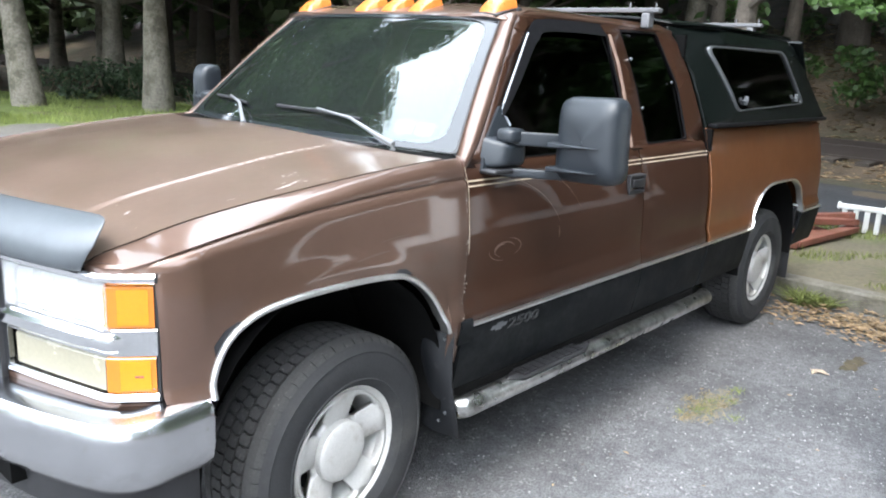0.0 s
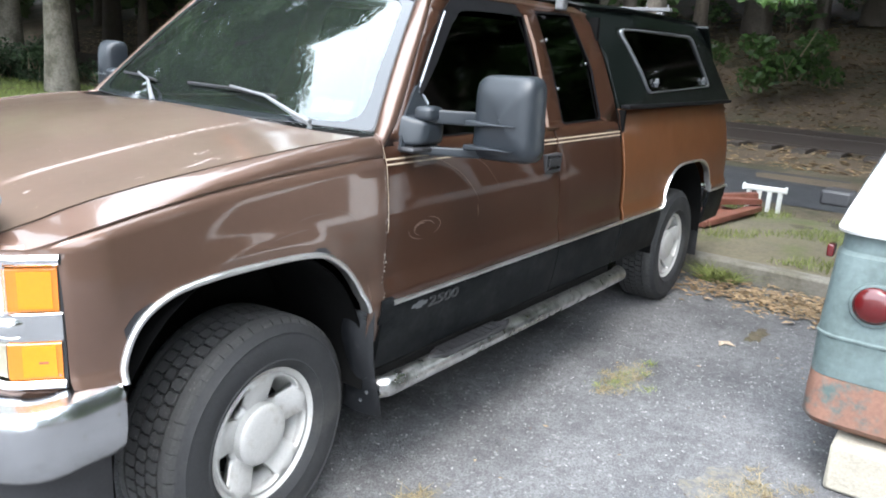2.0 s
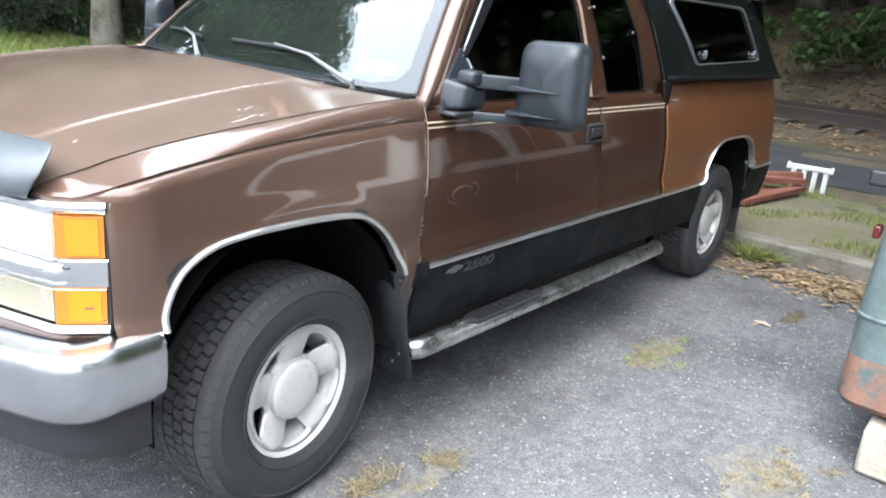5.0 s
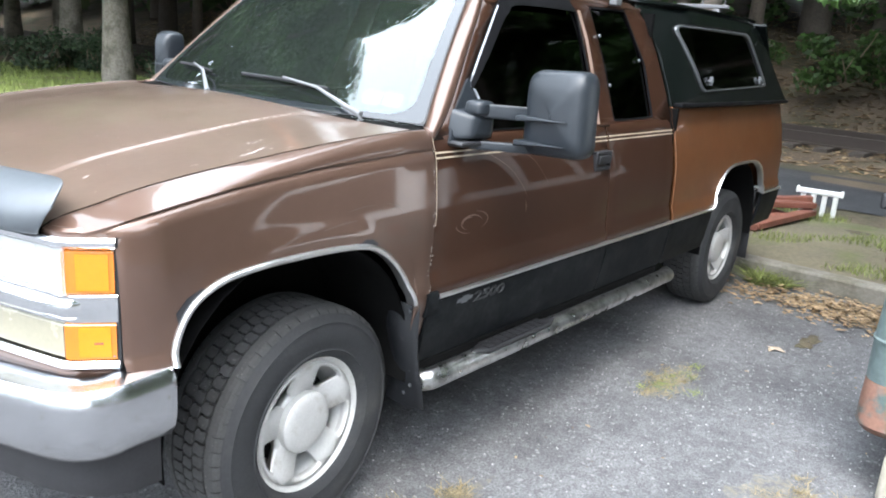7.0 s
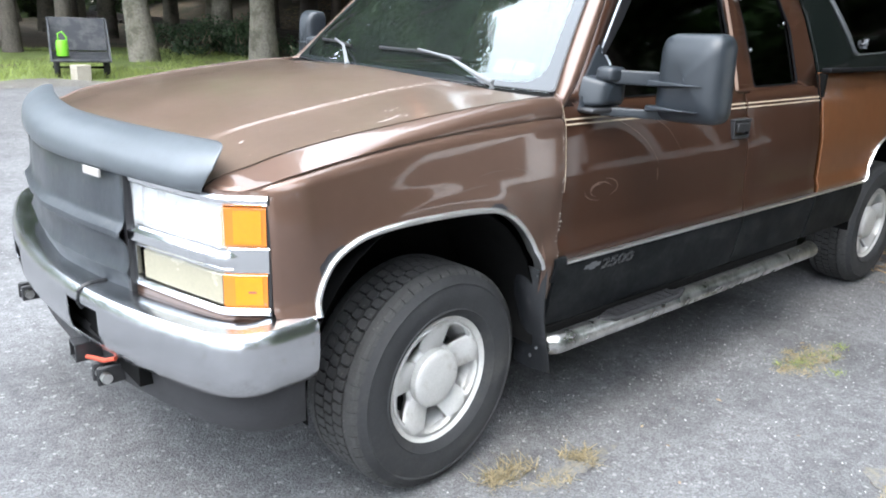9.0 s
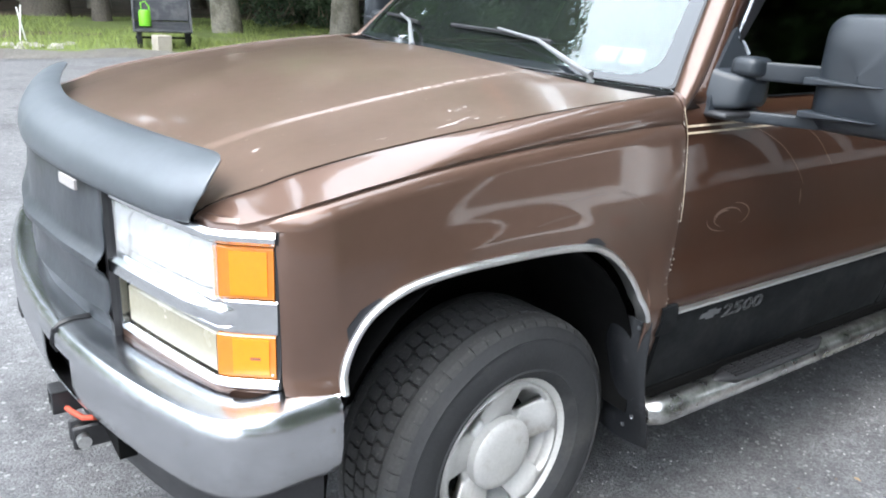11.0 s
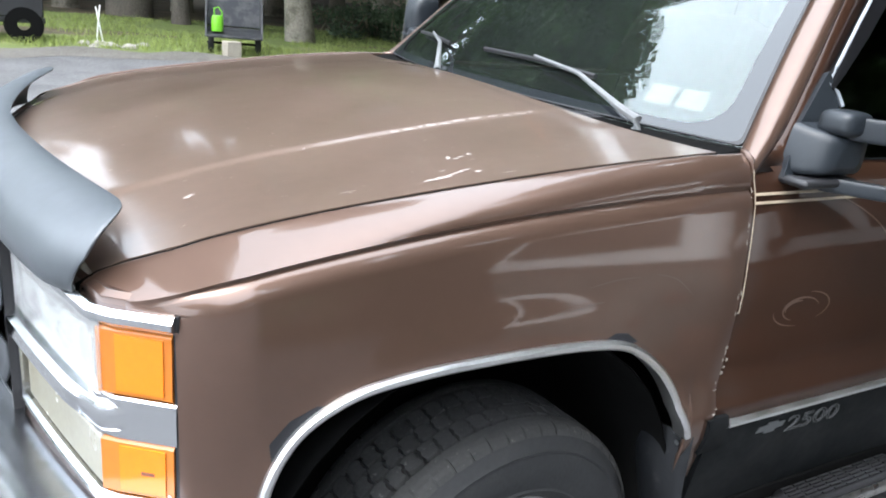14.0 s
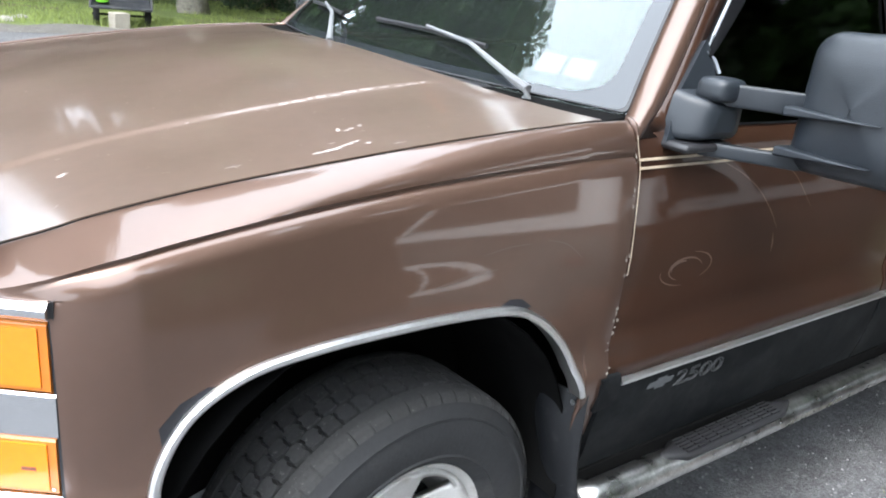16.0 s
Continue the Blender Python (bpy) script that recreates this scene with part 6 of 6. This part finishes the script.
# undergrowth on the slope and the brush heap by the lawn
def shrub(name, label, centres, count, leaf, seed, category="shrub", mat=BRUSH_LEAF):
    b = thing(name, label, category)
    r = random.Random(seed)
    tw = [tube([(c[0] + r.gauss(0, 0.1), c[1] + r.gauss(0, 0.1), c[2] - rad * 0.7), tuple(Vector(c) + Vector((r.gauss(0, 0.5), r.gauss(0, 0.5), r.uniform(0, 0.6))) * rad)], [0.02, 0.008], 5) for c, rad in centres for _ in range(3)]
    tagged(mesh_part("stems", *join(*tw), TWIG, b), kind="stuff")
    mesh_part("foliage", *leaf_cloud(centres, count, leaf, seed, 0.7), mat, b, smooth=False)
    return b


for i in range(16):
    r = random.Random(100 + i)
    x, y = 17.0 + r.random() * 9, -9 + 2.1 * i + r.uniform(-1, 1)
    z = terrain(x, y)
    shrub("shrub", "green undergrowth shrub on the leafy slope", [((x + r.gauss(0, 0.7), y + r.gauss(0, 0.8), z + r.uniform(0.5, 2.0)), r.uniform(0.5, 0.9)) for _ in range(6)], 900, 0.13, 100 + i, mat=LEAF)
r = random.Random(41)
shrub("shrub", "bright green leafy bush on the leaf-strewn slope", [((17.6 + r.gauss(0, 0.3), 1.9 + r.gauss(0, 0.75), 1.75 + r.gauss(0, 0.28)), 0.45) for _ in range(9)], 2000, 0.085, 42, mat=LEAF)
branch = thing("drooping_branch", "drooping maple branch with bright green leaves", "branch")
mesh_part("limb", *tube([(9.62, 1.72, 4.1), (9.95, 1.1, 3.95), (10.15, 0.55, 3.4), (10.2, 0.3, 2.8)], [0.03, 0.022, 0.014, 0.006], 6), DARK_BARK, branch)
mesh_part("leaves", *leaf_cloud([((10.1 + r.gauss(0, 0.2), 0.35 + r.gauss(0, 0.35), r.uniform(2.45, 3.5)), 0.30) for _ in range(12)], 420, 0.075, 43, 0.4), SPRING_LEAF, branch, smooth=False)
r = random.Random(77)
shrub("brush_heap", "heap of cut branches and leaves by the lawn", [((8.6 + r.gauss(0, 0.9), 18.6 + r.gauss(0, 0.8), r.uniform(0.1, 0.9)), 0.55) for _ in range(16)], 6500, 0.055, 78, "brush heap")
shrub("weed_clump", "flowering weeds at the foot of a tree", [((8.55 + 0.3 * i, 14.3, 0.35), 0.33) for i in range(3)], 420, 0.06, 80, "weeds")


def blades(places, name, label, mat, height, seed, category, sprawl=0.45):
    r = random.Random(seed)
    v, f = [], []
    for x, y, z in places:
        a, h, w = r.uniform(0, 6.28), height * r.uniform(0.5, 1.3), 0.0014 + height * 0.032
        lx, ly = r.gauss(0, sprawl) * h, r.gauss(0, sprawl) * h
        k = len(v)
        c, s = math.cos(a) * w, math.sin(a) * w
        v += [(x - c, y - s, z), (x + c, y + s, z), (x + lx * 0.5 + c * 0.7, y + ly * 0.5 + s * 0.7, z + h * 0.6), (x + lx * 0.5 - c * 0.7, y + ly * 0.5 - s * 0.7, z + h * 0.6), (x + lx, y + ly, z + h)]
        f += [(k, k + 1, k + 2, k + 3), (k + 3, k + 2, k + 4)]
    return tagged(mesh_part(name, v, f, mat, None, smooth=False), label, category, kind="stuff")


r = random.Random(5)
lawn_spots = [(x, y, 0.035) for x, y in ((r.uniform(-6, 9.3), 12.5 + 8.2 * r.random() ** 1.3) for _ in range(26000)) if noise.noise((x * 0.5, y * 0.5, 7)) > -0.25 and y > edge_wobble(x) + 0.2]
# the dense wall of leaves that closes the woods all round
def far_wood(places, label, seed):
    q = random.Random(seed)
    clumps = [((x + q.gauss(0, 1.2), y + q.gauss(0, 1.2), z + q.uniform(0, 12) * q.random() ** 0.4), q.uniform(1.1, 2.2)) for x, y, z in places for _ in range(9)]
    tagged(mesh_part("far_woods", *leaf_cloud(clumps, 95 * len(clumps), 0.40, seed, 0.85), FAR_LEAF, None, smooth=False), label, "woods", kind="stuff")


far_wood([(x, 31 + 2 * math.sin(x), 0.5) for x in range(-44, 4, 2)], "dark green thicket of distant leafy woods beyond the lawn", 201)
far_wood([(30 + 1.5 * math.sin(y), y, terrain(30, y) + 1.0) for y in range(-20, 60, 2)], "dark green woods on top of the slope", 202)
# the next three stand out of view, added to keep low sky out of reflections
far_wood([(-50 + math.sin(y), y, 0.5) for y in range(-24, 30, 3)], "dark green woods added out of view at the far end of the lot", 203)
far_wood([(3.5 + 1.3 * i, -11.5 - 0.9 * i, 0) for i in range(18)], "dark green thicket added out of view behind the camper trailer to block low sky", 205)
far_wood([(x, -42 + math.sin(x), terrain(x, -42) - 1) for x in range(-34, 34, 3)], "dark green leaf wall added out of view beside the lot to block low sky", 204)
far_wood([(20.5 + 1.2 * math.sin(y * 1.7), y, terrain(20, y) + 1.4) for y in range(13, 62, 2)], "dark green woods above the railway bank", 206)
far_wood([(x, 50 + math.sin(x), 0.4) for x in range(-6, 24, 2)], "dark green woods far along the railway", 207)
blades(lawn_spots, "grass", "green lawn grass beyond the lot", GRASS, 0.11, 6, "grass")
verge_spots = [(x, y, 0.138) for x, y in ((r.uniform(4.7, 7.2), r.uniform(-4, 1.5)) for _ in range(22000)) if noise.noise((x * 1.4, y * 1.4, 2)) > 0.16]
blades(verge_spots, "verge_grass", "thin green grass on the verge", WEED, 0.055, 7, "grass")


def tuft(x, y, rx, ry, n, height, seed, mat, label):
    q = random.Random(seed)
    heads = [(q.gauss(0, rx), q.gauss(0, ry)) for _ in range(max(5, n // 45))]
    spots = [(*q.choice(heads), q.gauss(0, 0.022), q.gauss(0, 0.018)) for _ in range(n)]
    return blades([(x + a + c, y + b + d, 0.0) for a, b, c, d in spots], "weed_tuft", label, mat, height, seed, "weeds", 1.5)


def sand_patch(x, y, rx, ry, seed, mat=SAND):
    """Sandy dirt washed into a hollow of the asphalt."""
    q = random.Random(seed)
    ph = [q.uniform(0, 6.28) for _ in range(4)]

    def at(a, w):
        r = w * (1 + 0.22 * math.sin(2 * a + ph[0]) + 0.16 * math.sin(5 * a + ph[1]) + 0.10 * math.sin(9 * a + ph[2]) + 0.07 * math.sin(17 * a + ph[3]))
        return (x + rx * r * math.cos(a), y + ry * r * math.sin(a), 0.0035 + 0.004 * (1 - w))

    tagged(mesh_part("sand_patch", *grid(at, steps(0, 2 * math.pi, 60), [0.05, 0.5, 1.0], True), mat, None), "patch of sandy dirt on the asphalt", "dirt", "sandy patches", "structure")


sand_patch(2.12, -1.27, 0.22, 0.08, 1)
sand_patch(1.30, -2.02, 0.24, 0.15, 2)
sand_patch(0.44, -1.16, 0.20, 0.05, 4)
sand_patch(3.32, -1.62, 0.13, 0.055, 7, SOIL)
tuft(2.06, -1.26, 0.13, 0.045, 1300, 0.014, 1, DRY_GRASS, "yellowing weed tuft in a crack of the asphalt")
tuft(2.12, -1.26, 0.12, 0.045, 700, 0.014, 2, WEED, "green weed tuft in a crack of the asphalt")
tuft(1.36, -2.05, 0.13, 0.08, 1500, 0.016, 3, DRY_GRASS, "dry straw-coloured weed tuft on the asphalt")
tuft(0.20, -1.04, 0.075, 0.02, 330, 0.026, 4, DRY_GRASS, "dry weed tuft beside the tyre")
tuft(0.44, -1.16, 0.12, 0.03, 420, 0.020, 8, DRY_GRASS, "dry weed tuft on the asphalt")
tuft(4.40, -0.98, 0.06, 0.08, 420, 0.11, 5, WEED, "green weed growing at the kerb")


def leaf_litter(places, label, size, seed, name="fallen_leaves", mat=None):
    q = random.Random(seed)
    v, f = [], []
    for x, y, z in places:
        a, s, t = q.uniform(0, 6.28), size * q.uniform(0.5, 1.3), q.uniform(-0.5, 0.5)
        k = len(v)
        for u, w, h in ((-1, 0, 0), (0, -0.5, 0.25), (1, 0, 0.1), (0, 0.5, 0.25)):
            v.append((x + s * (u * math.cos(a) - w * math.sin(a)), y + s * (u * math.sin(a) + w * math.cos(a)), z + s * h * (1 + t) + 0.003))
        f.append((k, k + 1, k + 2, k + 3))
    return tagged(mesh_part(name, v, f, mat or DEAD_LEAF, None, smooth=False, solid=0.001), label, "leaves", kind="stuff")


leaf_litter([(4.12 + r.gauss(0, 0.17), -1.75 + r.gauss(0, 0.45), abs(r.gauss(0, 0.02))) for _ in range(1700)], "dry brown leaves drifted against the kerb", 0.027, 21)
leaf_litter([(x, y, terrain(x, y)) for x, y in ((r.uniform(11, 26), r.uniform(-8, 34)) for _ in range(26000))], "brown leaf litter on the slope", 0.085, 22)
leaf_litter([(r.uniform(-2.5, 4.3), r.uniform(-4, -1.0), 0.0) for _ in range(90)], "scattered bits of dry leaf on the asphalt", 0.012, 23)
leaf_litter([(r.uniform(-2.5, 4.3), r.uniform(-4, -0.9), 0.0) for _ in range(260)], "dark crumbs of bark and stem strewn on the asphalt", 0.009, 25, "bark_crumbs", DARK_BARK)
leaf_litter([(3.02, -1.52, 0.002), (2.98, -1.50, 0.004)], "one pale fallen leaf on the asphalt", 0.05, 24, "fallen_leaf", STRIPE)
gravel = random.Random(3)
gp = []
for _ in range(5200):
    x, y = gravel.uniform(-2.6, 4.3), gravel.uniform(-4.2, -0.6) if gravel.random() < 0.8 else gravel.uniform(-4.2, 6)
    s = gravel.uniform(0.0018, 0.0052)
    m = Matrix.Translation((x, y, 0.0)) @ Matrix.Rotation(gravel.uniform(0, 3), 4, "Z")
    gp.append(moved(([(-s, 0, 0), (0, -s, 0), (s, 0, 0), (0, s, 0), (0, 0, s * 1.1)], [(0, 1, 4), (1, 2, 4), (2, 3, 4), (3, 0, 4)]), m))
tagged(mesh_part("gravel", *join(*gp), material("pale_grit", (0.30, 0.30, 0.29), 0.9, 0, 0.2, 5, island=True), None, smooth=False), "pale loose grit on the asphalt", "gravel", kind="stuff")

# ---- things beyond the lots' edges ----
scrap = thing("rusty_frame", "rusty red steel frame lying on the verge", "metal frame")
for p, q, w in (((5.75, -0.05, 0.30), (6.75, -0.72, 0.27), 0.06), ((5.55, -0.55, 0.19), (6.75, -0.72, 0.20), 0.055), ((5.75, 0.10, 0.21), (6.3, -0.45, 0.24), 0.05), ((5.4, 0.25, 0.20), (5.55, -0.58, 0.18), 0.05), ((6.1, 0.2, 0.22), (6.75, -0.70, 0.33), 0.045)):
    a, b = Vector(p), Vector(q)
    d = b - a
    mesh_part("beam", *moved(box(0, d.length, -w, w, -0.03, 0.03), Matrix.Translation(a) @ d.to_track_quat("X", "Z").to_matrix().to_4x4()), RUST, scrap, bevel=0.008)
mesh_part("plate", *moved(box(-0.30, 0.30, -0.20, 0.20, -0.01, 0.01), Matrix.Translation((6.2, -0.42, 0.20)) @ Matrix.Rotation(radians(8), 4, "X")), RUST, scrap)
rack = thing("plastic_rack", "white slatted plastic rack standing on the verge", "rack", at=(6.95, -0.72, 0.140))
rack.rotation_euler = (0, radians(-8), radians(8))
for y in (-0.20, -0.07, 0.06, 0.19):
    mesh_part("slat", *box(-0.02, 0.02, y * 0.78 - 0.024, y * 0.78 + 0.024, 0.0, 0.24), WHITE_PLASTIC, rack, bevel=0.008)
mesh_part("top_bar", *join(box(-0.03, 0.03, -0.20, 0.20, 0.225, 0.27), box(-0.03, 0.03, -0.22, -0.19, 0.22, 0.285), box(-0.03, 0.03, 0.19, 0.22, 0.22, 0.285)), WHITE_PLASTIC, rack, bevel=0.01)

cart = thing("dump_cart", "grey dump cart tipped up, propped on a block", "cart", at=(3.02, 12.75, 0))
cart.rotation_euler = (0, 0, radians(-14))
mesh_part("tub_back", *moved(box(-0.50, 0.50, -0.02, 0.02, 0.0, 0.62), Matrix.Translation((0, 0.55, 0.50)) @ Matrix.Rotation(radians(-14), 4, "X")), CART, cart, bevel=0.01)
mesh_part("tub_floor", *moved(box(-0.50, 0.50, -0.42, 0.28, -0.02, 0.02), Matrix.Translation((0, 0.30, 0.42)) @ Matrix.Rotation(radians(10), 4, "X")), CART, cart, bevel=0.01)
for x in (-0.50, 0.50):
    vv = [(x, -0.12, 0.34), (x, 0.57, 0.46), (x, 0.72, 1.10), (x, 0.45, 1.06)]
    mesh_part("tub_side", vv, [(0, 1, 2, 3)], CART, cart, solid=0.03, smooth=False)
for x in (-0.43, 0.43):
    mesh_part("tyre", *moved(revolve([(0.10, -0.05), (0.19, -0.05), (0.205, 0.0), (0.19, 0.05), (0.10, 0.05)], 20), Matrix.Translation((x, 0.35, 0.205)) @ Matrix.Rotation(radians(90), 4, "Z")), TYRE, cart)
mesh_part("axle", *tube([(-0.5, 0.35, 0.205), (0.5, 0.35, 0.205)], 0.02, 8), VOID, cart)
tagged(mesh_part("wood_block", *moved(box(-0.14, 0.14, -0.12, 0.12, 0.0, 0.30), Matrix.Translation((2.90, 12.50, 0.0)) @ Matrix.Rotation(radians(12), 4, "Z")), BLOCK, None, bevel=0.015), "pale block propping the cart", "block")
can = thing("watering_can", "bright green plastic watering can in the cart", "watering can", at=(2.74, 12.93, 0.43))
mesh_part("can_body", *moved(revolve([(0, 0), (0.105, 0), (0.11, 0.02), (0.10, 0.24), (0.085, 0.28), (0, 0.285)], 24), Matrix.Rotation(radians(90), 4, "X")), GREEN, can)
mesh_part("can_handle", *tube([(-0.05, 0, 0.27), (-0.06, 0, 0.40), (0.02, 0, 0.43), (0.085, 0, 0.34), (0.10, 0, 0.12)], 0.014, 8), GREEN, can)

post = thing("survey_stake", "pair of thin white stakes crossed on the lawn", "stake", at=(0.84, 14.0, 0.03))
mesh_part("stake", *tube([(-0.05, 0, 0), (0.03, 0, 0.66)], 0.014, 6), WHITE_PLASTIC, post)
mesh_part("stake", *tube([(0.06, 0.03, 0), (-0.04, 0.02, 0.62)], 0.014, 6), WHITE_PLASTIC, post)
stone_rng = random.Random(12)
for i in range(9):
    x, y, s = 0.55 + 0.13 * i + stone_rng.uniform(-0.05, 0.05), 13.3 + stone_rng.uniform(-0.3, 0.4), stone_rng.uniform(0.05, 0.12)
    sv = grid(lambda a, b: (x + s * 1.3 * math.cos(a) * math.cos(b) * (1 + 0.2 * math.sin(3 * a + i)), y + s * math.sin(a) * math.cos(b), 0.03 + s * 0.7 * math.sin(b)), steps(0, 2 * math.pi, 9), steps(-0.3, math.pi / 2, 4))
    tagged(mesh_part("stone", *sv, STONE, None), "pale field stone at the lawn edge", "stone", "stones at the lawn edge")
trailer = thing("dark_trailer", "dark steel trailer standing on the lawn edge", "trailer", at=(-0.75, 13.9, 0))
mesh_part("bed", *box(-1.4, 0.68, -0.6, 0.6, 0.34, 0.44), BLACK, trailer, bevel=0.02)
mesh_part("side", *box(-1.4, 0.66, -0.62, -0.56, 0.44, 0.95), BLACK, trailer, bevel=0.02)
for x in (-0.9, 0.35):
    mesh_part("tyre", *moved(revolve([(0.10, -0.08), (0.29, -0.08), (0.31, 0.0), (0.29, 0.08), (0.10, 0.08)], 24), Matrix.Translation((x, -0.55, 0.31))), VOID, trailer)
